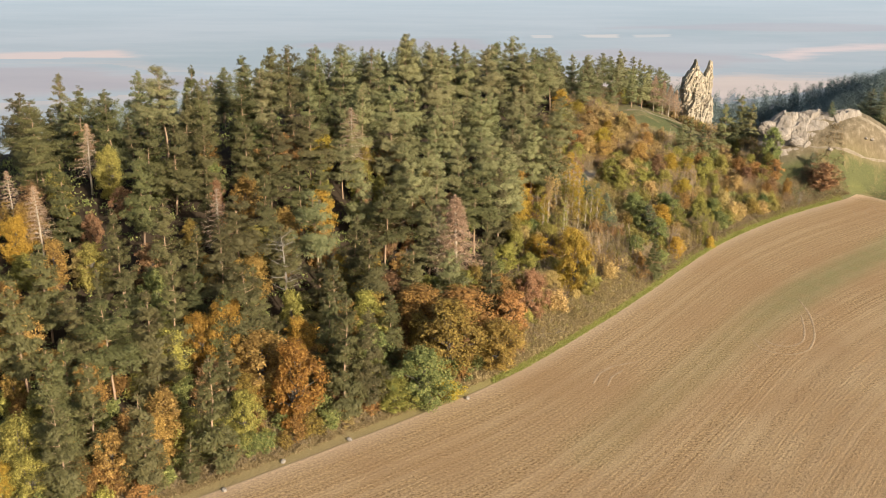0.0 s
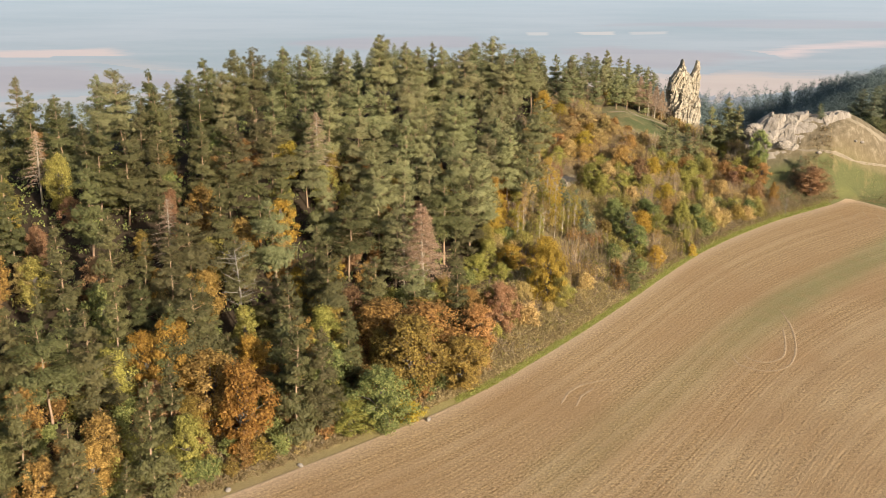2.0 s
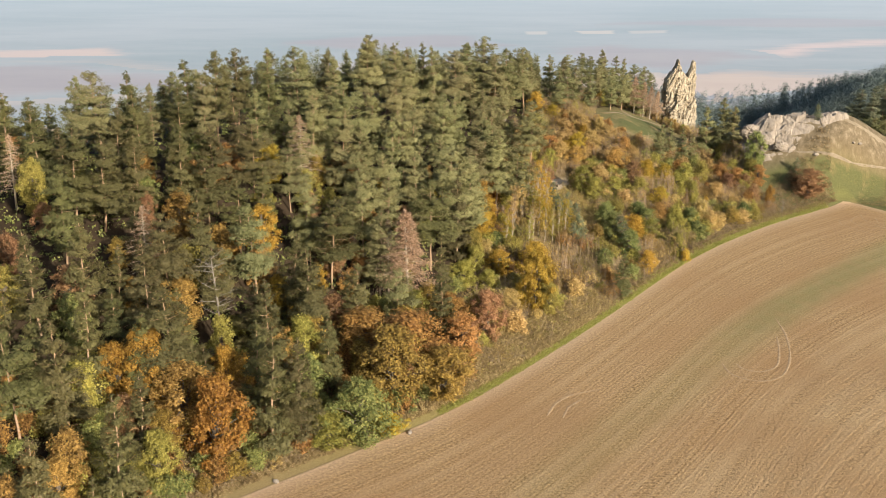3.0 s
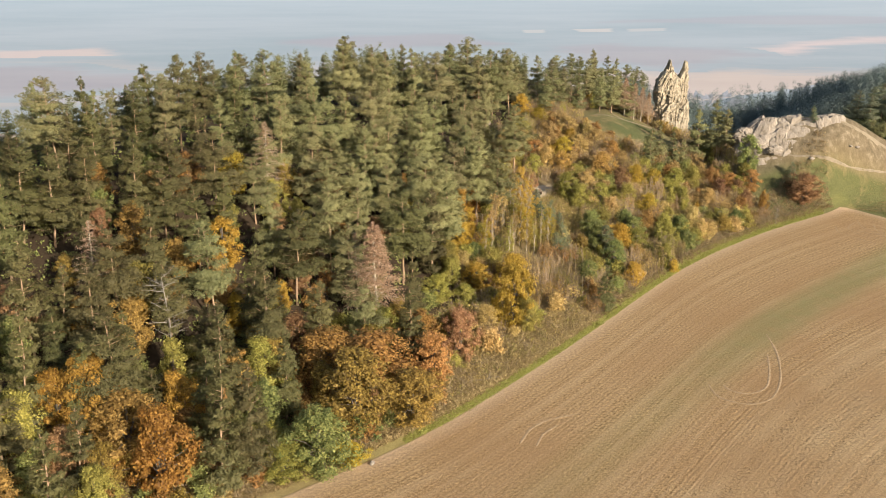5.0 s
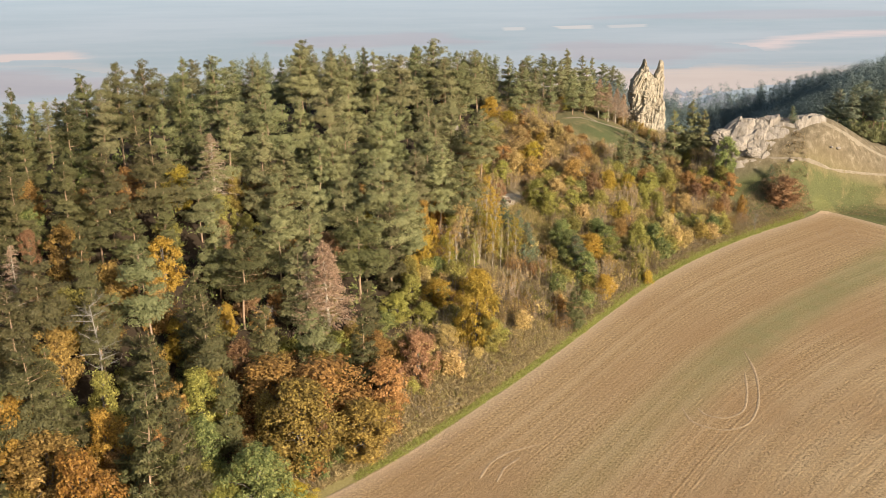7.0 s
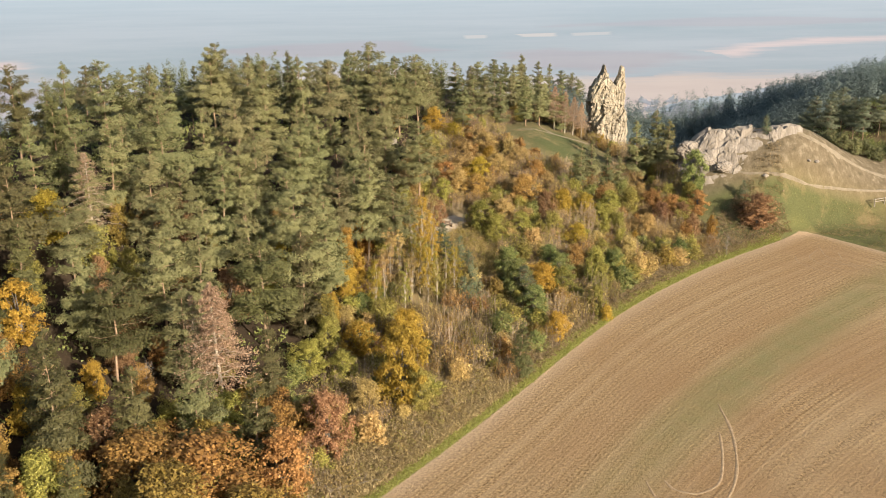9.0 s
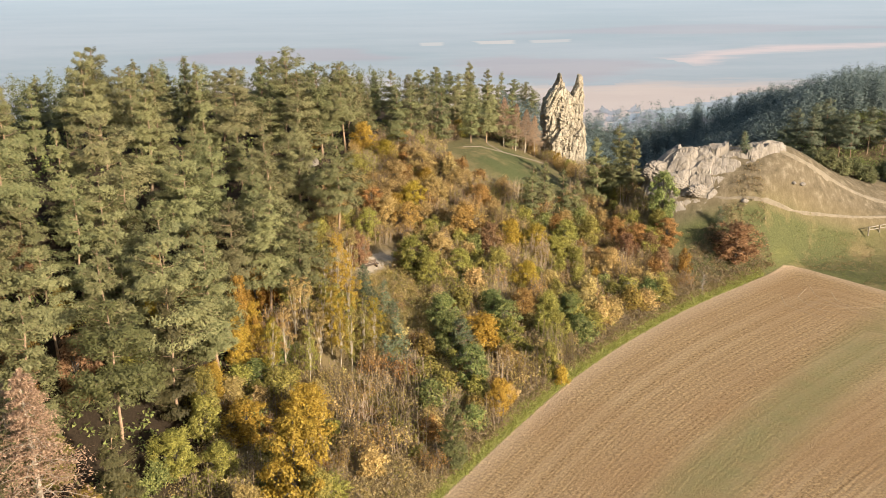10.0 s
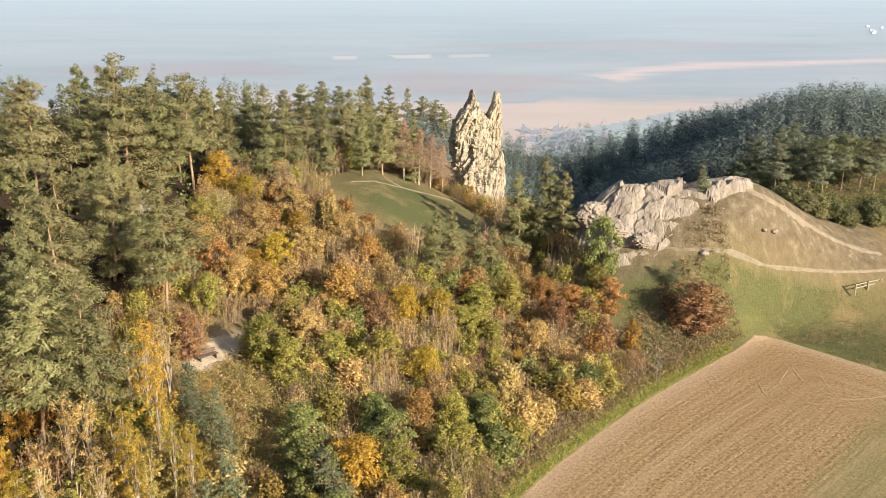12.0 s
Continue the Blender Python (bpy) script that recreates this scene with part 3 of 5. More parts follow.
PINE_SPOTS_C = (
    (-33.2, 111.7, 15.1), (-41.2, 98.6, 15.2), (-37.3, 99.6, 13.3), (-37.4, 114.7, 12.8), (-24.7, 102.6, 14.3), (-23.3, 121, 14.3),
    (-31.4, 97.2, 12.8), (-38.1, 93.1, 14), (-27.1, 99.9, 6.6), (-13.3, 127.5, 14.6), (-20.3, 124.4, 6.5), (-32.3, 117.9, 14.4),
    (-5.7, 213.7, 14.2), (-0.9, 221.5, 12.8), (1.8, 220, 13.2), (5, 229.4, 12.8), (7.8, 226.3, 13.7), (11.8, 228.3, 13.9),
    (14.5, 241.8, 12.9), (18.1, 243.8, 14.5), (21.1, 235.1, 14), (24.1, 240.4, 14), (27.8, 241.1, 14.3), (1.1, 194.5, 15.2),
    (3.7, 188, 14.2), (9.4, 195, 14.5), (11.6, 203.3, 13.5), (16, 203.1, 14), (17.7, 211.3, 13.7), (21.1, 217, 14.7),
    (26.8, 211.5, 13.4), (15.4, 189.2, 13.8),
)
PINE_SPOTS_D = (
    (17, 196.2, 15.1), (18.9, 201.9, 14.9), (8.9, 181, 14.9), (5, 176.6, 14.4), (18.7, 190.9, 15.1), (22.1, 190.7, 13.6),
    (4.2, 172.2, 14.1), (14.1, 177.2, 15), (10.4, 172.0, 16.8), (6.8, 163.3, 14.7), (10.8, 168.2, 14.3), (-24.9, 150.9, 11.6),
    (-20.6, 150.4, 11.8), (-18.5, 155.9, 11.5), (-15.2, 164.6, 10.6), (14.8, 259.9, 9.6), (21.5, 259.5, 8.7), (26, 260.9, 9.2),
    (30.7, 260.6, 9.5), (33.5, 275.1, 8.2), (37, 270.2, 9.5), (42.5, 284.1, 8.3), (45.9, 277, 9.8), (49.1, 283.7, 8.5),
    (56.5, 307.2, 11.2), (60.6, 309.5, 10.9), (66.8, 331.6, 11.2), (69.8, 330.9, 10), (72, 325.5, 9.9), (9, 235.6, 9.4),
    (13.9, 251.6, 9.5), (17.7, 254.5, 8.8),
)
PINE_SPOTS_E = (
    (20.7, 247.3, 9.8), (24.6, 250.1, 9.5), (28.5, 258.4, 8.8), (39.5, 265.2, 9.8), (50.4, 276.1, 9.3), (52.7, 282.5, 9.5),
    (72.7, 322, 8.8), (25.7, 247, 9), (30.3, 248.9, 9.7), (32.2, 251.9, 9.2), (37, 251, 9.8), (39.7, 256, 9.3),
    (42.8, 265.8, 8.3), (45.3, 256.8, 9.2), (49, 270.4, 8.1), (50.6, 258.4, 9.3), (53.9, 261.6, 9.9), (57.3, 269.5, 9),
    (59.2, 263.7, 9.8),
)
PINE_SPOTS = PINE_SPOTS_A + PINE_SPOTS_B + PINE_SPOTS_C + PINE_SPOTS_D + PINE_SPOTS_E
MEADOW_PINES_A = (
    (56.2, 225.2, 9), (58.7, 227.9, 9), (61.9, 228.4, 8.5), (64.2, 230, 7), (69.8, 238.4, 12), (73.1, 238.3, 13),
    (75, 235.6, 10.5), (68.6, 239.3, 8),
)
MEADOW_PINES = MEADOW_PINES_A
YOUNG_PINES_A = (
    (30.4, 195.8, 5), (32, 193.2, 4.5), (32.7, 189, 5), (33.9, 185.2, 5), (32.8, 182, 5), (30.7, 192.9, 4),
    (41.6, 185.6, 6), (86.2, 225.4, 3.6), (92.6, 232.9, 3.5),
)
YOUNG_PINES = YOUNG_PINES_A
KNOLL_PINES_A = (
    (111.2, 256, 10), (114.9, 255.4, 10), (112.9, 252.7, 9), (118, 252.3, 9), (119, 250, 9.5), (125.2, 250.1, 9),
    (117.1, 256.1, 10), (109.4, 256.2, 7), (122.9, 251.3, 9), (127.6, 250.1, 9),
)
KNOLL_PINES = KNOLL_PINES_A
BROAD_SPOTS_A = (
    (-26.6, 119, 10.5, 3.8, 0), (-29.6, 118.3, 8, 2.8, 0), (-17.6, 122.8, 8.5, 2.8, 0), (-21.7, 116.9, 9, 4.8, 1), (-5.1, 117.7, 4.5, 3.2, 4), (-17.2, 112.2, 11.5, 4.2, 0),
    (-22.9, 112.1, 6, 3, 2), (-1.9, 135, 9, 5, 2), (4, 134.5, 9.5, 6.2, 2), (8.9, 130, 7.5, 4.4, 2), (2.4, 127.4, 11.0, 5.0, 2), (-9.3, 130.2, 9, 3.3, 4),
    (-1.0, 119.2, 8.2, 4.2, 5), (1.5, 121.1, 2.5, 2.6, 3), (14.9, 145.2, 8.4, 2.9, 6), (23, 156.6, 10.5, 3.4, 3), (44.2, 176.0, 4.4, 1.9, 3), (16.2, 183, 9, 1.8, 0), (-60.4, 172, 7.5, 3.2, 1), (23.7, 167.2, 7, 3.2, 3), (12.1, 160.9, 5, 2.6, 4), (16.3, 160.8, 4.5, 2.2, 4),
    (25, 155.5, 6, 1.9, 4),
)
BROAD_SPOTS_B = (
    (16.9, 191.1, 7, 1.5, 0), (15.7, 179, 6, 1.5, 3), (14.3, 171.6, 5, 1.6, 3), (-7.8, 153.7, 6, 2.3, 6), (-9.4, 148.5, 5, 1.5, 3), (-12.9, 144.5, 3, 1.1, 0),
    (-6.9, 143.4, 4, 1.6, 3), (-25.4, 137.4, 6, 1.6, 3), (18.9, 154.1, 5, 2.2, 7), (-31.3, 102, 6.5, 3, 1), (-44.1, 96.8, 8, 3.4, 4), (-22.3, 107.8, 7, 2.6, 4),
    (-30.1, 118.1, 4, 1.1, 3), (-46.8, 133.6, 7, 1.8, 6), (-48.2, 147.8, 9, 2.6, 4), (-11.9, 163.5, 6, 1.8, 6), (-9.3, 166.8, 6, 1.8, 4), (-56.5, 131, 7, 2.8, 3),
    (-47.3, 129, 5, 2, 7),
)
BROAD_SPOTS_C = (
    (-32.7, 147.6, 6, 1.4, 6), (-21.6, 147.5, 5, 1.5, 0), (-49.2, 123.9, 4, 1.4, 6), (-28, 162.4, 7, 1.5, 4), (-42.3, 94.2, 6, 2.6, 4),
)
BROAD_SPOTS = BROAD_SPOTS_A + BROAD_SPOTS_B + BROAD_SPOTS_C
SLOPE_SPOTS_A = (
    (17.9, 192.5, 7, 2, 0), (14, 166.3, 5, 2.3, 4), (17.9, 166.6, 5, 2.8, 3), (17.4, 183, 6, 1.4, 3), (16.5, 179.1, 5, 1.8, 3), (36.4, 204.6, 6, 2.6, 4),
    (40.4, 207.8, 5, 2.4, 7), (38.7, 202.3, 5, 2.5, 4), (43, 204.5, 5, 2.4, 4), (48.1, 206, 5, 2.4, 4), (52.2, 204.8, 4.5, 2.2, 3), (42.3, 197.2, 4, 2.4, 4),
    (39.6, 192.8, 5, 2.4, 5), (46.1, 195.7, 5, 2.4, 5), (50.3, 197.1, 5, 2.2, 1), (40.1, 186.9, 6, 2.8, 5), (43.9, 188.2, 5.5, 3, 3), (47.1, 189.1, 5, 2.4, 4),
    (53.7, 197.1, 4, 2, 4),
)
SLOPE_SPOTS_B = (
    (57.2, 197.8, 4, 2, 4), (63.4, 212.4, 2.2, 0.9, 3), (60.9, 198.9, 4, 2, 7), (51.4, 214.5, 5, 2.2, 3), (55, 215.2, 5, 2.4, 3), (47.8, 212.4, 5, 2, 6),
    (44.7, 214.9, 6, 3, 1), (30.7, 212.9, 5, 2, 4), (29.3, 204.7, 5, 1.8, 6), (33.7, 217.2, 5, 2.5, 7), (36.6, 216, 5, 2.5, 1), (41, 225.4, 5, 2.5, 7),
    (52.3, 193.3, 4, 2, 4), (51.3, 184.5, 5, 1.6, 4), (52.7, 183.4, 2.5, 1.2, 3), (46.6, 185, 3.5, 2, 1), (41.8, 179.6, 6, 2.5, 5), (35.6, 229.7, 5, 2.6, 7),
    (29.2, 222.4, 5, 2.4, 7),
)
SLOPE_SPOTS_C = (
    (31.5, 219.6, 5, 2.4, 1), (45.5, 231.3, 4.5, 2.4, 7), (48.2, 225.6, 4.5, 2.2, 1), (37.7, 223, 5, 2.4, 3), (22.4, 242.9, 7, 2.4, 0), (34.2, 240.2, 4.5, 2.6, 3),
    (40.1, 236.7, 4.5, 2.6, 7), (29.2, 229.4, 5, 2.4, 4), (44.3, 236.2, 4, 2.2, 7), (59.3, 215.3, 4.5, 2.2, 4), (39.2, 210, 4.5, 2.2, 4), (87.5, 220.4, 6.5, 4.4, 6),
    (77.5, 224, 5, 2.2, 1), (72.1, 222.3, 5, 2.4, 1), (69.1, 224, 5, 2.4, 1), (77.7, 216.1, 4, 1.5, 0), (69.4, 218.6, 5, 2.2, 6), (64.5, 222.3, 5, 2.5, 4),
    (60.6, 219.5, 5, 2.4, 4),
)
SLOPE_SPOTS_D = (
    (74.3, 215.9, 4, 2, 6), (76.7, 227.1, 4.5, 2, 4), (78.2, 229.0, 8.5, 2.8, 5), (73.6, 220.4, 4.5, 2.2, 6), (66, 214.4, 4.5, 2.2, 7), (60.7, 213.7, 4, 2, 4),
    (57.7, 214.4, 4.5, 2.2, 4), (24.2, 251.4, 5, 2.2, 0), (21.3, 245.6, 6, 2.2, 1), (30.8, 244.6, 6, 2.4, 3), (66.9, 206, 4, 2, 4), (61.1, 199.7, 4, 1.8, 4),
    (56.8, 197.9, 4.5, 2.2, 5), (53.4, 196.7, 5, 2.2, 4), (60.6, 204.8, 4, 2.2, 7), (53.8, 193.2, 4.5, 2, 4), (70.3, 209.3, 3.5, 2, 7), (47.3, 193.7, 5, 2.6, 5),
    (65.3, 303.7, 7, 3, 6),
)
SLOPE_SPOTS_E = (
    (70.1, 313.3, 6.5, 2.6, 6),
)
SLOPE_SPOTS = SLOPE_SPOTS_A + SLOPE_SPOTS_B + SLOPE_SPOTS_C + SLOPE_SPOTS_D + SLOPE_SPOTS_E
BIRCH_SPOTS_A = (
    (26.5, 194.2, 10), (28.3, 196.6, 10), (25.2, 195.4, 9), (27, 181.9, 8.5), (21.9, 185.3, 9), (25, 185.8, 9),
    (27.9, 189.7, 9), (23.3, 185.8, 8.5), (29.6, 183.9, 8.5), (30.8, 184.4, 8), (21.1, 179.3, 8.5), (23.7, 177.5, 8),
    (26, 184, 9), (24.8, 180.8, 8), (28.2, 181.1, 8), (19.9, 177.1, 8),
)
BIRCH_SPOTS = BIRCH_SPOTS_A
KNOLL_SHRUBS_A = (
    (108.7, 236.7, 3.5), (111.8, 237.5, 3.3), (114.9, 238.3, 2.6), (117, 237.3, 2.1), (122.3, 241, 3.2), (107.4, 237.7, 3),
    (113.8, 238.4, 3.4), (115.9, 237.4, 2.9), (121.7, 242, 2.9), (123.8, 240.8, 3.3), (107.3, 240.8, 3.3), (120.9, 238.2, 3.5),
)
KNOLL_SHRUBS = KNOLL_SHRUBS_A
DEAD_SPOTS_A = (
    (-30.1, 135.8, 13), (-53.2, 131.9, 11), (-58.7, 137, 10), (-14, 169.6, 13.5), (-51.9, 149.8, 11),
)
DEAD_SPOTS = DEAD_SPOTS_A

LEAF_KINDS = (("bright orange", M_ORANGE), ("rust-brown", M_RUST), ("brown and gold", M_OAK), ("yellow", M_YELLOW),
              ("yellow-green", M_OLIVE), ("green", M_GREEN), ("dull red", M_RED), ("ochre", M_OCHRE))
PINE_LABEL = "tall olive-green pine with a bare reddish trunk on the ridge"

def edge_d(x, y):
    return (y - edge_smooth(x)) * 0.7


pick = random.Random(8)
for k, (x, y, h) in enumerate(PINE_SPOTS):
    h *= float(np.interp(y, (170, 200, 235, 260), (1.0, 1.05, 1.10, 1.16)))
    kind = (3, 0)[k % 2] if edge_d(x, y) < 12 else (k * 5 + pick.randrange(2)) % 6
    # pines farther back take the needles with haze in their colour
    plant("pine", (PINES if y < 168 or (x > -8 and y < 224) else FAR_PINES)[kind], 14, x, y, h, PINE_LABEL, "pine tree", "pines of the ridge wood", girth=pick.uniform(0.88, 1.15), leafmat=M_NEEDLE_HAZED if y > pick.uniform(136, 170) + (26 if x < -18 else 0) else None)
    CLEAR.append((x, y, 1.6))
for x, y, h in ((38.0, 165.8, 7.6), (-30.6, 124.0, 10.5), (-24.6, 110.6, 11.0)):
    plant("pine", PINES[3], 14, x, y, h, "dense dark green pine branched almost to the ground", "pine tree", "pines at the field's edge", girth=1.15)
    CLEAR.append((x, y, 2.2))
for x, y, h in MEADOW_PINES:
    plant("pine", FAR_PINES[pick.choice((1, 3, 5))], 14, x, y, h, "grey-green pine beside the small meadow, haze in its colour", "pine tree", "pines by the meadow", girth=1.12, leafmat=M_NEEDLE_HAZED)
for x, y, h in KNOLL_PINES:
    plant("pine", FAR_PINES[pick.choice((2, 4))], 14, x, y, h, "slender pine with a long bare trunk behind the knoll", "pine tree", "pines behind the knoll", girth=1.0, leafmat=M_NEEDLE_HILL)
for k, (x, y, h) in enumerate(YOUNG_PINES):
    plant("young_pine", SMALL_PINES[k % 2], 5, x, y, h, "young blue-green pine branched to the ground", "pine tree", "young pines", leafmat=M_NEEDLE_BLUE)
for k, (x, y, h, r, c) in enumerate(BROAD_SPOTS):
    word, mat = LEAF_KINDS[c]
    kind = "oak" if c == 2 else "broadleaf_tree"
    plant(kind, BROAD[k % 3], 9, x, y, h, word + " autumn tree with a dense rounded crown", "tree", "", girth=r / 3.6 * 9 / h, leafmat=mat)
    CLEAR.append((x, y, r * 0.8))
for k, (x, y, h, r, c) in enumerate(SLOPE_SPOTS):
    word, mat = LEAF_KINDS[c]
    if h >= 4.5:
        plant("broadleaf_tree", LITTLE[k % 3], 9, x, y, h, word + " small autumn tree on the open slope", "tree", "trees of the slope", girth=r / 3.6 * 9 / h, leafmat=mat)
    else:
        plant("shrub", SHRUBS[k % 4], 3, x, y, h, word + " shrub in autumn leaf on the slope", "shrub", "shrubs of the slope", girth=r / 1.8 * 3 / h, leafmat=mat, names=("stemwork", "foliage"))
    CLEAR.append((x, y, r * 0.7))
for k, (x, y, h) in enumerate(BIRCH_SPOTS):
    plant("birch", BIRCH[k % 3], 9, x, y, h, "slim pale-trunked birch with thin yellowing leaves", "birch tree", "birches at the wood's edge")
    CLEAR.append((x, y, 1.0))


for k, (x, y, h) in enumerate(KNOLL_SHRUBS):
    plant("shrub", SHRUBS[k % 4], 3, x, y, h, "green shrub on the flank behind the knoll", "shrub", "shrubs behind the knoll", girth=1.3, leafmat=M_HILL_SHRUB, names=("stemwork", "foliage"))


def dead_conifer(seed, tall, needles):
    """Dying conifer: bare trunk, drooping boughs, thin brown needles."""
    rng = np.random.default_rng(seed)
    wood, crown = Build(), Build()
    wood.limb([(0, 0, 0), (0.06, 0, tall * 0.5), (0.0, 0.05, tall)], [0.2, 0.13, 0.02], 7)
    for k in range(84):
        f = (k + rng.random()) / 84
        z = tall * (0.30 + 0.69 * f)
        turn = k * 2.4
        reach = (0.3 + 3.3 * (1 - f) ** 0.85) * rng.uniform(0.4, 1.15)
        out = np.array([math.cos(turn), math.sin(turn), 0.0])
        mid, tip = np.array([0, 0, z + 0.12]) + out * reach * 0.5, np.array([0, 0, z - 0.12 * reach]) + out * reach
        wood.limb([(0, 0, z), mid, tip], [0.05, 0.034, 0.012], 3)
        crown.leaves(rng, mid * 0.4 + tip * 0.6, (reach * 0.46, reach * 0.46, 0.30), needles, 0.17, 0.2, 0.4)
        crown.leaves(rng, mid, (reach * 0.35, reach * 0.35, 0.14), needles // 2, 0.16, 0.2, 0.45)
    return wood.mesh("dead_trunk", M_BARK_PALE, False), crown.mesh("dead_needles", M_DEAD)


LARCH = dead_conifer(51, 16.0, 105)
THIN = dead_conifer(52, 16.0, 26)
plant("dead_larch", LARCH, 16, 3.8, 149.6, 16.2, "tall dying larch with pinkish-brown needles", "dead tree", "", girth=1.32)
plant("dead_larch", THIN, 16, 0.6, 152.5, 12.5, "thin dying larch with pinkish-brown needles", "dead tree", "")
CLEAR.append((3.8, 149.6, 3.0))
for x, y, h in ((57.4, 263.2, 9.5), (59.6, 262.6, 9.0), (61.6, 264.0, 8.5), (63.6, 264.6, 8.0)):
    plant("dead_larch", LARCH, 16, x, y, h, "faded reddish-brown larch beside the tall crag", "dead tree", "faded larches by the crag", girth=1.15)
for x, y, h in DEAD_SPOTS:
    plant("dead_larch", THIN, 16, x, y, h, "half-bare conifer with faded brown needles", "dead tree", "dying conifers", girth=1.2)
    CLEAR.append((x, y, 1.8))


def bare_tree(seed, tall):
    rng = np.random.default_rng(seed)
    wood = Build()

    def grow(base, way, length, radius, depth):
        bend = np.array(way) + rng.normal(0, 0.10, 3)
        mid = base + way * length * 0.5
        tip = mid + bend / np.linalg.norm(bend) * length * 0.5
        wood.limb([base, mid, tip], [radius, radius * 0.75, radius * 0.4], 5 if depth < 2 else 3)
        if depth >= 3:
            return
        for k in range(22 if depth == 0 else 7):
            f = rng.uniform(0.35 if depth == 0 else 0.2, 1.0)
            turn = k * 2.4 + rng.random()
            side = np.array([math.cos(turn), math.sin(turn), rng.uniform(-0.1, 0.5)])
            w = way * 0.25 + side
            grow(base + (tip - base) * f, w / np.linalg.norm(w), length * rng.uniform(0.15, 0.26) * (1.5 if depth else 1.0), radius * 0.34, depth + 1)

    grow(np.zeros(3), np.array([0.03, 0.02, 1.0]), tall, 0.12, 0)
    grow(np.array([0.1, 0.1, tall * 0.3]), np.array([-0.22, 0.05, 0.97]), tall * 0.66, 0.085, 1)
    return wood.mesh("bleached_wood", M_BARK_DEAD, True)


def plant_bare(x, y, tall, mesh, native, label):
    ob = tagged(new("dead_tree", mesh), label, "dead tree")
    ob.location = (x, y, ground_z(x, y) - 0.1)
    ob.scale = (tall / native,) * 3
    ob.rotation_euler = (0, 0, turns.uniform(0, 6.28))
    return ob


BARE = bare_tree(61, 13.0)
plant_bare(-20.5, 132.4, 12.0, BARE, 13.0, "leafless bleached grey dead tree among the pines")
plant_bare(-4.3, 149.8, 5.0, BARE, 13.0, "small leafless bleached tree in the wood's shade")
CLEAR.append((-20.5, 132.4, 4.0))
for x, y in ((66.5, 205.5), (67.3, 206.0), (78.5, 209.5)):
    plant_bare(x, y, 3.6, BARE, 13.0, "small leafless grey tree on the slope")


def is_clear(x, y, tall):
    """True where chance growth of that height hides little of the trees set out above."""
    for a, b, r in CLEAR:
        if abs(x - a) < r * 0.8 + 0.6 and -1.4 < b - y < tall * 0.5:
            return False
    return True


# chance growth: the rest of the wood
fill = random.Random(3)
grown = [(x, y) for x, y, _ in PINE_SPOTS]
count = 0
for _ in range(40000):
    if count >= 112:
        break
    x, y = fill.uniform(-80, 48), fill.uniform(62, 275)
    d = (y - float(edge_smooth(x))) * 0.7
    if float(forest_mask(np.array(x), np.array(y))) < 0.6 or d < 5 or d > 84 or not is_clear(x, y, 9.0):
        continue
    if min((x - a) ** 2 + (y - b) ** 2 for a, b in grown) < (36.0 if y < 165 and x < 5 else 20.0):
        continue
    skyline = d > 55
    # same choice by distance: haze is in the paler needle colour
    plant("pine", (PINES if y < 168 or (x > -8 and y < 224) else FAR_PINES)[fill.randrange(6)], 14, x, y, fill.uniform(8, 10.5) if skyline else fill.uniform(9.5, 13.5), PINE_LABEL, "pine tree", "pines of the ridge wood", girth=fill.uniform(0.85, 1.1), leafmat=M_NEEDLE_HAZED if y > fill.uniform(136, 170) + (26 if x < -18 else 0) else None)
    grown.append((x, y))
    count += 1

# broadleaf trees that stand under the pines
under = []
for _ in range(20000):
    if len(under) >= 95:
        break
    x, y = fill.uniform(-62, 14), fill.uniform(80, 200)
    d = (y - float(edge_smooth(x))) * 0.7
    if d < 5 or d > 48 or any((x - a) ** 2 + (y - b) ** 2 < 16 for a, b in under) or not is_clear(x, y, 4.0):
        continue
    under.append((x, y))
    word, mat = LEAF_KINDS[fill.choice((2, 2, 1, 4, 4, 5, 6, 3, 2, 1))]
    h = fill.uniform(4.5, 8.0)
    plant("broadleaf_tree", LITTLE[fill.randrange(3)], 9, x, y, h, word + " young tree in the shade of the pines", "tree", "young trees under the pines", girth=fill.uniform(0.75, 1.1), leafmat=mat)

# bushes along the wood's edge, hanging over the bank
for k in range(34):
    x = -46 + k * 1.75 + fill.uniform(-0.6, 0.6)
    y = float(edge_smooth(x)) + fill.uniform(3.2, 6.5)
    if not is_clear(x, y, 1.0):
        continue
    word, mat = LEAF_KINDS[fill.choice((5, 2, 7, 1, 2, 5, 5))]
    plant("shrub", SHRUBS[k % 4], 3, x, y, fill.uniform(1.8, 3.4), word + " shrub overhanging the field's edge", "shrub", "shrubs of the wood's edge",
          girth=fill.uniform(1.1, 1.5), leafmat=mat, names=("stemwork", "foliage"))

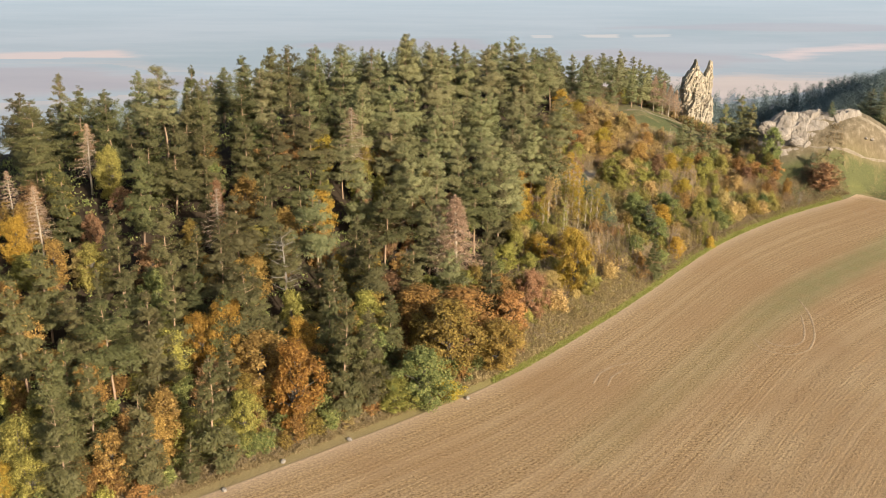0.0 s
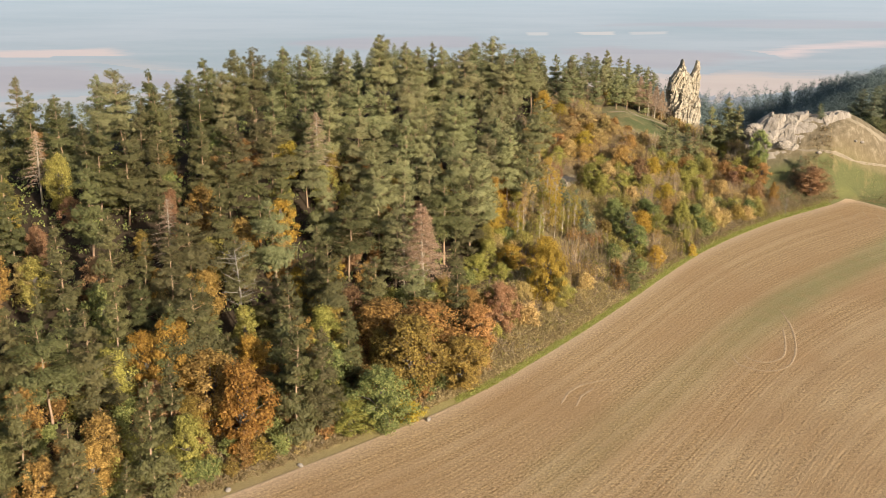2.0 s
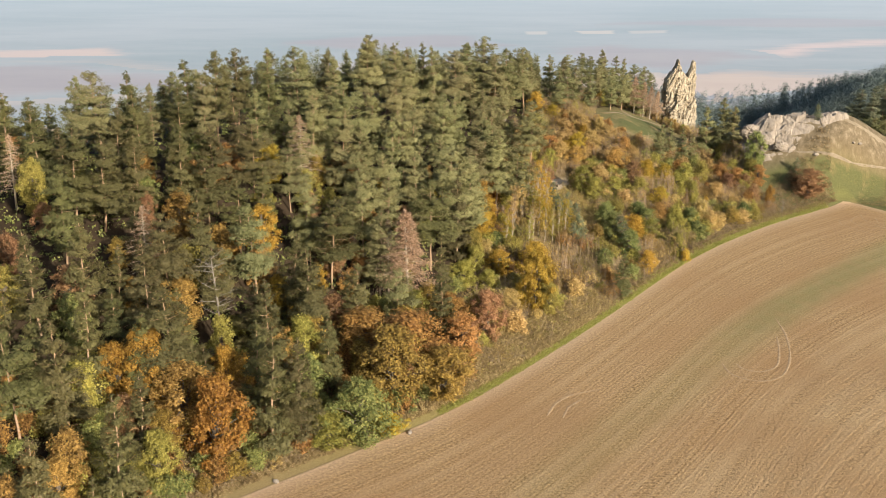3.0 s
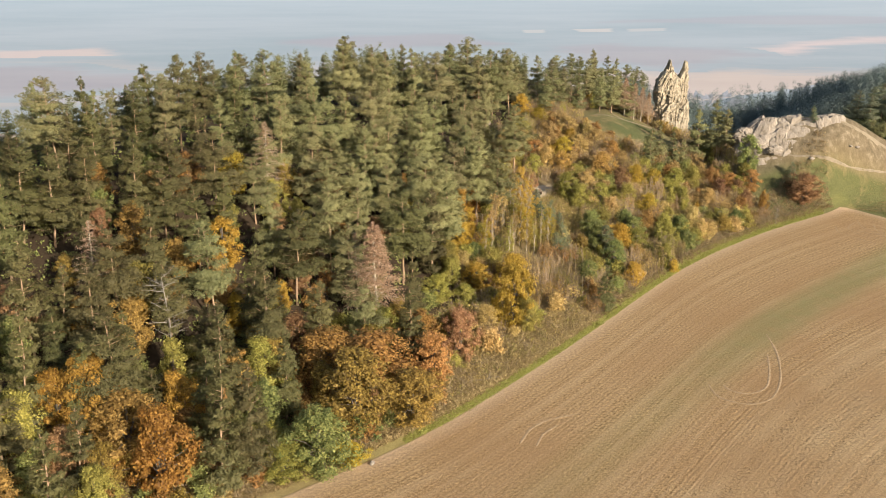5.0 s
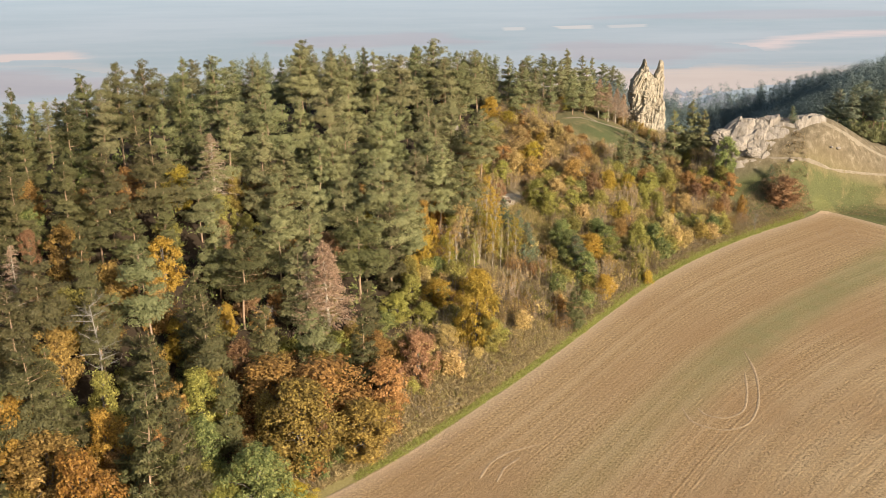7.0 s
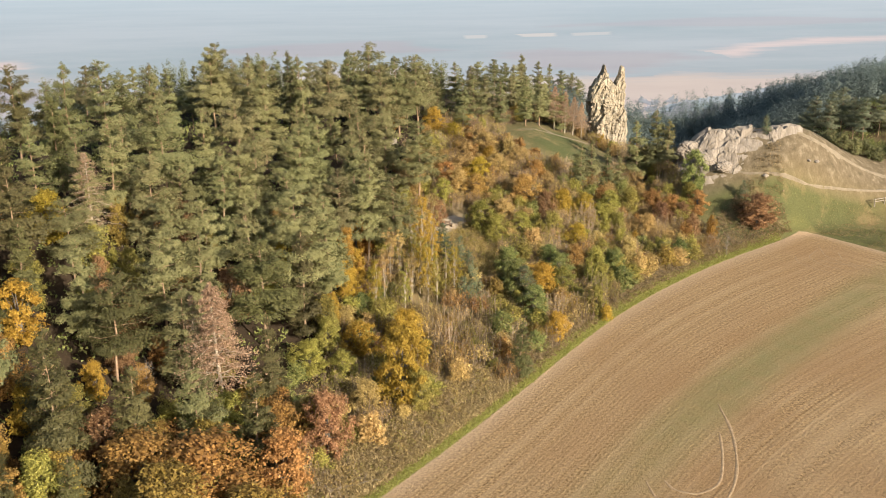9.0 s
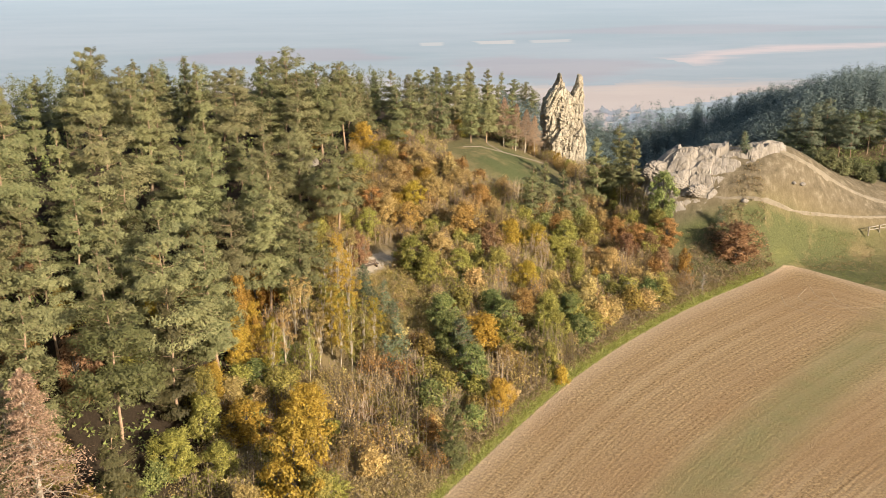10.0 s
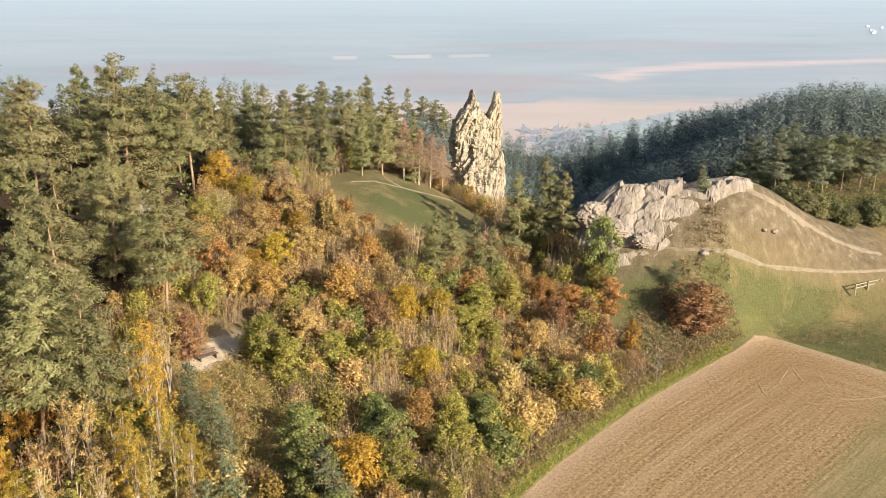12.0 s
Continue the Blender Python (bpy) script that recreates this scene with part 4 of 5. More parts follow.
# chance growth: undergrowth along the wood's edge and the open slope
bushes, spare = [], {}
for _ in range(60000):
    if len(bushes) >= 760:
        break
    x, y = fill.uniform(-50, 92), fill.uniform(84, 285)
    d = float(edge_d(x, y))
    open_slope = x > 12
    if d < 3.0 or (6 < x < 34 and d < 7.5) or (not open_slope and d > 22) or d > 68 or float(meadow_mask(np.array(x), np.array(y))) > 0.35:
        continue
    if x > 76 and y > 213 or not is_clear(x, y, 2.5) or near_line(x, y, PATH_LINES[3]) < 3:
        continue
    if any((x - a) ** 2 + (y - b) ** 2 < 2.9 for a, b in bushes) or (open_slope and float(forest_mask(np.array(x), np.array(y))) > 0.8):
        continue
    bushes.append((x, y))
    below = 28 < x < 39 and 188 < y < 205
    if below or open_slope and fill.random() < 0.5:
        word, mat = LEAF_KINDS[fill.choice((7, 7, 1, 4, 2, 7))]
        plant("thicket", THICKETS[fill.randrange(3)], 3.6, x, y, fill.uniform(1.0, 1.6) if below else fill.uniform(2.4, 4.4), "half-bare brown thicket of saplings with " + word + " leaves", "thicket", "thickets of the slope",
              girth=fill.uniform(1.0, 1.4), leafmat=mat, names=("stemwork", "foliage"))
        continue
    c = fill.choice((7, 7, 7, 3, 4, 7, 2, 7)) if d > 34 else fill.choice((4, 4, 7, 7, 5, 7, 4, 2)) if open_slope else fill.choice((5, 4, 2, 5, 1))
    word, mat = LEAF_KINDS[c]
    if y > 208 or (y < 160 and x < 12):
        spare.setdefault(word, (mat, []))[1].append((x, y, fill.uniform(1.8, 3.6)))
        continue
    plant("shrub", SHRUBS[fill.randrange(4)], 3, x, y, fill.uniform(1.8, 3.8), word + " shrub in autumn leaf on the slope", "shrub", "shrubs of the slope",
          girth=fill.uniform(1.0, 1.45), leafmat=mat, names=("stemwork", "foliage"))


def brushwood(word, mat, places, seed):
    """Low shrubs too close together to count, one object."""
    rng = np.random.default_rng(seed)
    b = Build()
    for x, y, h in places:
        z = ground_z(x, y)
        for k in range(16):
            turn, f = k * 2.4 + x, (k + 0.5) / 16
            r = h * 0.62 * rng.uniform(0.2, 0.9) * (1.05 - 0.6 * f)
            q = np.array([x + math.cos(turn) * r, y + math.sin(turn) * r, z + h * (0.14 + 0.74 * f) * rng.uniform(0.85, 1.08)])
            if k % 2 == 0:
                b.limb([(x, y, z - 0.1), (q + (x, y, z)) / 2, q], [0.04, 0.03, 0.01], 3)
            s = h * rng.uniform(0.15, 0.26)
            b.leaves(rng, q, (s, s, s * 0.85), 90, 0.17, 0.35, 0.75, None, 0.35)
    return tagged(new("brushwood", b.mesh("brushwood", mat)), word + " brushwood filling the slope and the wood's edge", "underbrush", kind="stuff")


for k, (word, (mat, places)) in enumerate(spare.items()):
    brushwood(word, mat, places, 300 + k)


def strewn(name, label, category, count, area, keep, mat, size, blades, spread_r, high, seed, slim=0.75):
    """One object of many small tufts."""
    rng = np.random.default_rng(seed)
    b = Build()
    xs, ys = rng.uniform(area[0], area[1], count), rng.uniform(area[2], area[3], count)
    ok = keep(xs, ys)
    for x, y, z in zip(xs[ok], ys[ok], height(xs[ok], ys[ok])):
        h = high * rng.uniform(0.6, 1.3)
        b.leaves(rng, (x, y, z + h * 0.45), (spread_r, spread_r, h * 0.55), blades, size, 0.0, slim)
    return tagged(new(name, b.mesh(name, mat)), label, category, kind="stuff")


def on_slope(x, y):
    return (edge_d(x, y) > 2.6) & (edge_d(x, y) < 74) & (meadow_mask(x, y) < 0.3) & ~((x > 76) & (y > 212)) & (near_line(x, y, PATH_LINES[3]) > 2.0) & (forest_mask(x, y) < 0.85)


for nm, words, mat, n, seed in (("underbrush", "ochre underbrush and saplings between the shrubs", M_OCHRE, 13500, 71), ("scrub", "olive scrub and saplings between the shrubs", M_OLIVE, 6000, 75),
                                ("bare_scrub", "leafless brown twigs between the shrubs", M_TWIG, 8000, 76)):
    strewn(nm, words, "underbrush", n, (-50, 92, 90, 285), on_slope, mat, 0.18, 34, 1.0, 2.1, seed, 0.5)
strewn("lookout_scrub", "low ochre and olive scrub below the lookout", "underbrush", 620, (27, 40, 184, 204), lambda x, y: (near_line(x, y, PATH_LINES[3]) > 1.6), M_OCHRE, 0.15, 40, 0.8, 1.1, 79, 0.4)
strewn("lookout_weeds", "low olive weeds below the lookout", "underbrush", 380, (27, 40, 184, 204), lambda x, y: (near_line(x, y, PATH_LINES[3]) > 1.6), M_OLIVE, 0.15, 34, 0.8, 0.9, 80, 0.4)
strewn("fern_and_bramble", "dull green bramble and fern under the trees", "underbrush", 9000, (-75, 60, 66, 270),
       lambda x, y: (edge_d(x, y) > 3) & (forest_mask(x, y) > 0.3), M_GREEN, 0.30, 13, 0.9, 1.0, 72)
strewn("hill_scrub", "low green scrub under the pines behind the knoll", "underbrush", 1500, (98, 136, 238, 276),
       lambda x, y: height(x, y) > 2, M_GREEN, 0.2, 26, 0.9, 1.0, 77)


def edge_grass(name, label, count, west, east, near, far, mat, size, blades, spread_r, high, seed):
    """Tufts along the field's edge, one object."""
    rng = np.random.default_rng(seed)
    b = Build()
    xs = rng.uniform(west, east, count)
    ys = edge_smooth(xs) + (near + (far - near) * rng.random(count) ** 1.4) / 0.7
    for x, y, z in zip(xs, ys, height(xs, ys)):
        h = high * rng.uniform(0.5, 1.4)
        b.leaves(rng, (x, y, z + h * 0.4), (spread_r, spread_r, h * 0.6), blades, size, 0.0, 0.28)
    return tagged(new(name, b.mesh(name, mat)), label, "grass", kind="stuff")


edge_grass("dry_grass", "pale dry grass on the bank", 9500, -55, 94, 1.3, 9.0, M_DRY, 0.26, 11, 0.45, 0.45, 73)
edge_grass("pale_grass", "pale tussocks and straw on the open bank below the wood", 7500, 4, 36, 1.6, 8.5, M_DRY, 0.30, 13, 0.4, 0.55, 86)
edge_grass("brown_weeds", "brown dead weeds on the bank", 3000, -55, 94, 2.2, 9.0, M_WEED, 0.30, 11, 0.5, 0.7, 78)
edge_grass("verge_grass", "fresh green grass along the field's edge", 7500, 8, 91, 0.12, 2.4, M_GRASS, 0.17, 9, 0.35, 0.22, 74)


def on_meadow(x, y):
    return (y > field_edge(x) + 0.8) & (y < 226.6) & (x > 80) & (near_line(x, y, PATH_LINES[2]) > 0.6)


strewn("straw_tufts", "pale straw and dry grass tufts on the meadow", "grass", 6500, (80, 128, 184, 228), lambda x, y: on_meadow(x, y) & (np.sin(x * 0.31 + 0.9 * np.sin(y * 0.4)) + np.sin(y * 0.47 - x * 0.2) > 0.1), M_DRY, 0.16, 9, 0.45, 0.28, 83, 0.3)
strewn("meadow_grass", "rough green grass on the meadow", "grass", 5200, (80, 128, 184, 228), on_meadow, M_GREEN, 0.15, 9, 0.5, 0.22, 84, 0.3)


def far_wood(name, label, seed, count, area, keep, tall, tris, mat):
    """Distant conifers, too many to count."""
    rng = np.random.default_rng(seed)
    b = Build()
    xs, ys = rng.uniform(area[0], area[1], count), rng.uniform(area[2], area[3], count)
    ok = keep(xs, ys)
    for x, y, z in zip(xs[ok], ys[ok], height(xs[ok], ys[ok])):
        h = tall * rng.uniform(0.75, 1.15)
        for k in range(6):
            f = k / 6
            r = h * (0.21 * (1 - f) ** 0.8 + 0.03)
            q = (x + rng.normal(0, 0.22), y + rng.normal(0, 0.22), z + h * (0.18 + 0.78 * f))
            b.leaves(rng, q, (r, r, h * 0.10), int(tris * (0.30 - 0.04 * k)), 0.25, 0.45, 0.8, None, 0.10)
    return tagged(new(name, b.mesh(name, mat)), label, "forest", kind="stuff")


# blue-green here is haze laid into the needle colour
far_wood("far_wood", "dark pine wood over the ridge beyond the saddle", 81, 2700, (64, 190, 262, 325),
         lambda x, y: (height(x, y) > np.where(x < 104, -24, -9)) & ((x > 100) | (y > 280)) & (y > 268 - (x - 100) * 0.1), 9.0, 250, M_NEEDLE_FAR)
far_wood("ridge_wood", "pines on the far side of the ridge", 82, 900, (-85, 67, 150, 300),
         lambda x, y: (edge_d(x, y) > 84 - 30 * smooth((x - 30) / 30)) & (edge_d(x, y) < 112 - 34 * smooth((x - 30) / 30)) & (meadow_mask(x, y) < 0.2), 8.0, 400, M_NEEDLE_HAZED)


# ---------------------------------------------------------------- rocks
def rock_material(name, pale, mid, dark, scale, relief=0.26):
    """Weathered stone, split by slanting cracks."""
    mat, nt, n, p = nodes_of(name)
    pos = position(nt)
    lay = n.new("ShaderNodeMapping")
    lay.inputs["Scale"].default_value = (1.0, 1.0, 0.34)
    lay.inputs["Rotation"].default_value = (0.1, 0.5, 0)
    link(nt, pos, lay.inputs["Vector"])
    wav = n.new("ShaderNodeTexNoise")
    wav.inputs["Scale"].default_value = 0.7
    link(nt, lay.outputs[0], wav.inputs["Vector"])
    warp = n.new("ShaderNodeMixRGB")
    warp.inputs[0].default_value = 0.35
    link(nt, lay.outputs[0], warp.inputs[1])
    link(nt, wav.outputs["Color"], warp.inputs[2])

    def cracks(s):
        v = n.new("ShaderNodeTexVoronoi")
        v.feature = "DISTANCE_TO_EDGE"
        v.inputs["Scale"].default_value = s
        link(nt, warp.outputs[0], v.inputs["Vector"])
        return v.outputs["Distance"]

    wide_c, fine_c = cracks(scale * 0.75), cracks(scale * 2.1)
    a, b = noise_tex(nt, scale, 8, 0.7, lay.outputs[0]), noise_tex(nt, scale * 0.22, 4, 0.6, pos)
    col = ramp(nt, a, ((0.32, dark), (0.45, mid), (0.60, pale)))
    col = mixed(nt, ramp(nt, b, ((0.45, (0, 0, 0)), (0.65, (0.5, 0.5, 0.5)))), col, mid)
    col = mixed(nt, ramp(nt, wide_c, ((0.0, (0.45, 0.45, 0.45)), (0.04, (0, 0, 0)))), col, dark)
    col = mixed(nt, ramp(nt, fine_c, ((0.0, (0.3, 0.3, 0.3)), (0.06, (0, 0, 0)))), col, dark)
    link(nt, col, p.inputs["Base Color"])
    p.inputs["Roughness"].default_value = 0.95
    p.inputs["Specular IOR Level"].default_value = 0.2
    h = maths(nt, "ADD", maths(nt, "MINIMUM", maths(nt, "MULTIPLY", wide_c, 5.0), 0.8), maths(nt, "MINIMUM", maths(nt, "MULTIPLY", fine_c, 3.0), 0.35))
    link(nt, bumped(nt, maths(nt, "ADD", h, a), relief, 0.9), p.inputs["Normal"])
    return mat


M_ROCK = rock_material("cream_sandstone", (0.345, 0.308, 0.240), (0.290, 0.252, 0.188), (0.185, 0.152, 0.112), 0.9)
M_ROCK_GREY = rock_material("weathered_pale_rock", (0.262, 0.232, 0.200), (0.212, 0.186, 0.156), (0.138, 0.117, 0.095), 0.7, 0.13)


def ridged(v, s):
    q = Vector(v) * s
    return (1 - abs(noise.noise(q))) * 0.6 + (1 - abs(noise.noise(q * 2.3))) * 0.3 + noise.noise(q * 5.1) * 0.25 - 0.6


def cleft(v, s, wide):
    """Depth of a narrow crack: 1 in its middle, 0 away from it."""
    return max(0.0, 1 - abs(noise.noise(Vector(v) * s)) / wide)


def facets(v, s, seed):
    """Offset of broken stone: tilted flat faces, each in its own Voronoi cell."""
    q = Vector(v) * s + Vector((seed, seed * 1.7, seed * 0.3))
    at = noise.voronoi(q)[1][0]
    tilt = noise.cell_vector(at * 7.3)
    return (q - at).dot(tilt - Vector((0.5, 0.5, 0.5))) * 1.5 + (noise.cell(at * 3.1 + Vector((5, 1, 2))) - 0.5) * 0.55


def column(b, levels, y, thick, rough, rings=84, sides=52):
    """A crag lofted through levels of (z, west, east), rough with ribs and clefts."""
    zs = [q[0] for q in levels]
    verts, faces = [], []
    for k in range(rings):
        z = zs[0] + (zs[-1] - zs[0]) * k / (rings - 1)
        w, e = (float(np.interp(z, zs, [q[i] for q in levels])) for i in (1, 2))
        cx, hx = (w + e) / 2, (e - w) / 2
        hy = thick * min(1.0, 0.25 + hx / 3.2)
        for s in range(sides):
            a = 2 * math.pi * s / sides
            c, sn = math.cos(a), math.sin(a)
            c, sn = math.copysign(abs(c) ** 0.75, c), math.copysign(abs(sn) ** 0.75, sn)
            v = Vector((cx + hx * c, y + hy * sn, z))
            slope = min(1.0, hx / 1.5)
            lie = Vector((v.x * 1.25 - 0.55 * v.z, v.y * 1.25, v.z * 0.30))
            push = rough * slope * 0.55 * facets((v.x - 0.45 * v.z, v.y, v.z * 0.55), 0.42, 3)
            push += rough * (0.14 + 0.18 * slope) * facets((v.x - 0.3 * v.z, v.y, v.z * 0.7), 1.0, 8)
            push += 0.10 * rough * facets(v, 2.3, 1) - 0.30 * rough * slope * cleft(lie, 0.55, 0.14) + 0.08 * rough * noise.noise(v * 4.0)
            out = Vector((c, sn, 0)).normalized()
            v = v + out * push
            v.z += noise.noise(v * 0.8) * 0.35
            verts.append(v)
    for k in range(rings - 1):
        for s in range(sides):
            i, j = k * sides + s, k * sides + (s + 1) % sides
            faces += [(i, j, j + sides), (i, j + sides, i + sides)]
    top = len(verts)
    verts.append(sum((Vector(v) for v in verts[-sides:]), Vector()) / sides + Vector((0, 0, 0.2)))
    for s in range(sides):
        faces.append((top - sides + s, top - sides + (s + 1) % sides, top))
    b.add([tuple(v) for v in verts], faces)


def rock_tower():
    e = thing("rock_tower", "tall cream sandstone crag with two jagged points", "rock")
    b = Build()
    column(b, ((3, 66.2, 74.2), (7.2, 66.4, 73.9), (9.5, 65.9, 73.6), (13.2, 65.6, 73.0), (16.4, 65.2, 72.2), (18, 65.4, 71.6), (19.6, 66.0, 71.0), (20.8, 66.8, 70.4), (22.1, 67.8, 69.9), (23.9, 68.4, 69.3)), 268, 2.6, 1.25, 130, 96)
    part("main_crag", b.mesh("main_crag", M_ROCK, True), e)
    b = Build()
    column(b, ((3, 70.4, 74.6), (7.4, 70.4, 74.4), (10.2, 70.3, 74.5), (13, 70.4, 73.9), (16.7, 70.7, 73.5), (20.4, 71.3, 73.5), (22.1, 71.7, 73.2), (23.5, 72.1, 72.9)), 267.4, 2.0, 0.85, 120, 64)
    part("side_spire", b.mesh("side_spire", M_ROCK, True), e)


rock_tower()


def rock_cap():
    """Bare layered rock that breaks through the crest of the knoll."""
    xs, ys = np.arange(74.6, 101.01, 0.18), np.arange(226, 243.01, 0.18)
    gx, gy = np.meshgrid(xs, ys)
    gz = height(gx, gy)
    verts = []
    for x, y, z in zip(gx.ravel(), gy.ravel(), gz.ravel()):
        crest = float(np.interp(x, (77, 84, 90, 96, 102), (235.5, 235.5, 234.5, 233.2, 232.0)))
        foot = float(np.interp(x, (77, 80, 84, 88, 92, 96, 100), (231.0, 228.5, 228.2, 229.2, 230.4, 231.6, 232.2)))
        lie = smooth((x - 75.2) / 2) * smooth((101.5 - x) / 3) * smooth((y - foot + 0.8) / 2.0) * (1 - smooth((y - crest - 1.5) / 2.5))
        p = (x * 0.8 - y * 0.35, y * 1.1 + x * 0.25, 0)
        n = 1.25 * facets(p, 0.22, 4) + 0.45 * facets(p, 0.60, 6) + 0.12 * facets(p, 1.6, 2) - 0.9 * cleft((x * 0.5 + y * 0.6, y, 0), 0.45, 0.12)
        verts.append((x, y, z - 0.8 + float(lie) * (1.55 + 0.62 * n)))
    w, h = len(xs), len(ys)
    i = np.arange(w * h).reshape(h, w)
    faces = np.stack([i[:-1, :-1], i[:-1, 1:], i[1:, 1:], i[1:, :-1]], -1).reshape(-1, 4)
    e = thing("rock_outcrop", "broad weathered pale rock outcrop on the grassy knoll", "rock")
    verts = np.array(verts)
    mid = verts[faces].mean(1)
    low = mid[:, 1] < np.interp(mid[:, 0], (76, 84, 92, 101), (231.5, 231.8, 232.4, 233.0))
    zone = np.where(mid[:, 0] < 85.2, 0, np.where(mid[:, 0] < 92.6, 1, 2)) + 3 * low
    for k in range(6):
        own = faces[zone == k]
        used, back = np.unique(own, return_inverse=True)
        part("rock_slab", mesh_of("rock_slab", verts[used], back.reshape(own.shape).tolist(), (M_ROCK_GREY,)), e)


rock_cap()


def boulder_mesh(seed, sub=4, rough=0.35, grain=1.3):
    bm = bmesh.new()
    bmesh.ops.create_icosphere(bm, subdivisions=sub, radius=1.0)
    off = Vector((seed * 7.3, seed * 3.1, seed))
    for v in bm.verts:
        n = v.co.normalized()
        v.co = n * (1 + rough * ridged(n * 1.0 + off, grain) + 0.12 * noise.noise(n * 5 + off))
    me = bpy.data.meshes.new("boulder")
    bm.to_mesh(me)
    bm.free()
    return me


def outcrop(name, x, y, z, size, turn, label, me, mat, tilt=0.0, smooth_faces=True):
    ob = tagged(new(name, me), label, "rock")
    if not me.materials:
        me.materials.append(mat)
    ob.location, ob.scale, ob.rotation_euler = (x, y, z), size, (tilt, 0, turn)
    return ob


SLABS = [boulder_mesh(k, 5, 0.42, 1.5) for k in (1, 2, 3)]
STONES = [boulder_mesh(k, 2, 0.3) for k in (4, 5)]
LABEL_SLAB = "weathered pale rock outcrop on the grassy knoll"
for k, (x, y, up, sx, sy, sz, turn, tilt) in enumerate((
        (78.6, 235.2, 0.4, 2.4, 1.8, 1.7, 0.2, 0.1), (81.5, 232.0, -0.2, 2.2, 1.4, 1.0, 0.4, 0.3), (84.5, 230.4, -0.3, 2.4, 1.2, 0.9, 0.5, 0.4))):
    outcrop("rock_outcrop", x, y, ground_z(x, y) + up, (sx, sy, sz), turn, LABEL_SLAB, SLABS[k % 3], M_ROCK_GREY, tilt)
for x, y, s in ((99.4, 229.0, 0.42), (101.0, 229.2, 0.5), (90.8, 227.2, 0.6), (73, 262, 0.9), (70.5, 260.5, 0.7), (75.5, 261.5, 1.1), (68, 262.5, 0.6)):
    outcrop("boulder", x, y, ground_z(x, y) + s * 0.2, (s, s * 0.8, s * 0.6), x, "pale boulder lying in the grass", STONES[int(x) % 2], M_ROCK_GREY)
for x, y, s in ((21.1, 234.8, 1.0), (-6.2, 230.9, 1.2), (22.3, 236.3, 0.9), (-64.5, 195.9, 2.2), (43.3, 270, 1.2), (29.6, 209.7, 0.7)):
    outcrop("rock_outcrop", x, y, ground_z(x, y) + s * 0.4, (s * 1.3, s, s), x, "small pale crag between the pines", SLABS[int(abs(x)) % 3], M_ROCK_GREY)
for x, y in ((-10.2, 109.8), (-17.5, 104.6), (-23.2, 98.6), (4.5, 120.8)):
    outcrop("field_stone", x, y, ground_z(x, y) + 0.12, (0.42, 0.3, 0.24), x, "pale stone lying on the field's edge", STONES[0], M_ROCK_GREY)


# ---------------------------------------------------------------- far country
def rim_distance(x, y, points):
    """Distance to the outline of a polygon, positive within it."""
    near = near_line(x, y, tuple(points) + (points[0],))
    within = np.zeros(np.shape(x), bool)
    for (ax, ay), (bx, by) in zip(points, points[1:] + points[:1]):
        if ay != by:
            within ^= ((ay > y) != (by > y)) & (x < (bx - ax) * (y - ay) / (by - ay) + ax)
    return np.where(within, near, -near)


FIELD_LEVEL = [0.01]


def far_field(points, dark, light, label):
    """A patch of farmland whose edge melts into the haze."""
    FIELD_LEVEL[0] += 0.012
    px, py = [p[0] for p in points], [p[1] for p in points]
    soft = 0.16 * min(max(px) - min(px), max(py) - min(py))
    xs, ys = np.linspace(min(px) - soft, max(px) + soft, 46), np.linspace(min(py) - soft, max(py) + soft, 30)
    gx, gy = np.meshgrid(xs, ys)
    fade = np.clip(0.5 + 0.5 * rim_distance(gx, gy, points) / soft, 0, 1).ravel()
    i = np.arange(46 * 30).reshape(30, 46)
    faces = np.stack([i[:-1, :-1], i[:-1, 1:], i[1:, 1:], i[1:, :-1]], -1).reshape(-1, 4)
    faces = faces[fade[faces].max(1) > 0]
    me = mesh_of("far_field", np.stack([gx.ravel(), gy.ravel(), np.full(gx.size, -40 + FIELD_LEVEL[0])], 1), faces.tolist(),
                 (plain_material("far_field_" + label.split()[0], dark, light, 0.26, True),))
    a = me.attributes.new("fade", "FLOAT", "POINT")
    a.data.foreach_set("value", fade.astype(np.float32))
    return tagged(new("far_field", me), label, "field", kind="structure")


far_field(((60, 640), (100, 640), (155, 645), (195, 650), (240, 642), (296, 640), (252, 597), (224, 573), (183, 551), (163, 526), (129, 498), (80, 470), (30, 520)),
          (0.272, 0.241, 0.234), (0.315, 0.278, 0.265), "bare pinkish field beyond the ridge")
far_field(((163, 526), (183, 551), (224, 573), (255, 597), (275, 590), (215, 524), (168, 500)), (0.205, 0.259, 0.259), (0.235, 0.290, 0.283), "pale green field strip in the haze")
far_field(((240, 746), (255, 725), (286, 763), (330, 781), (407, 795), (560, 815), (580, 835), (414, 812), (340, 808), (282, 778)), (0.327, 0.278, 0.283), (0.358, 0.302, 0.302), "rosy bare field in the haze")
far_field(((124, 869), (155, 872), (152, 850), (127, 850)), (0.310, 0.293, 0.292), (0.331, 0.309, 0.303), "white stubble field far off")
far_field(((82, 866), (99, 866), (97, 846), (82, 846)), (0.288, 0.282, 0.292), (0.304, 0.293, 0.297), "whitish stubble field far off")
far_field(((168, 870), (200, 873), (196, 855), (167, 851)), (0.272, 0.274, 0.287), (0.288, 0.282, 0.292), "light stubble field far off")
far_field(((-320, 745), (-233, 764), (-214, 732), (-213, 699), (-289, 682), (-400, 690)), (0.303, 0.259, 0.259), (0.339, 0.290, 0.283), "reddish bare field in the haze")
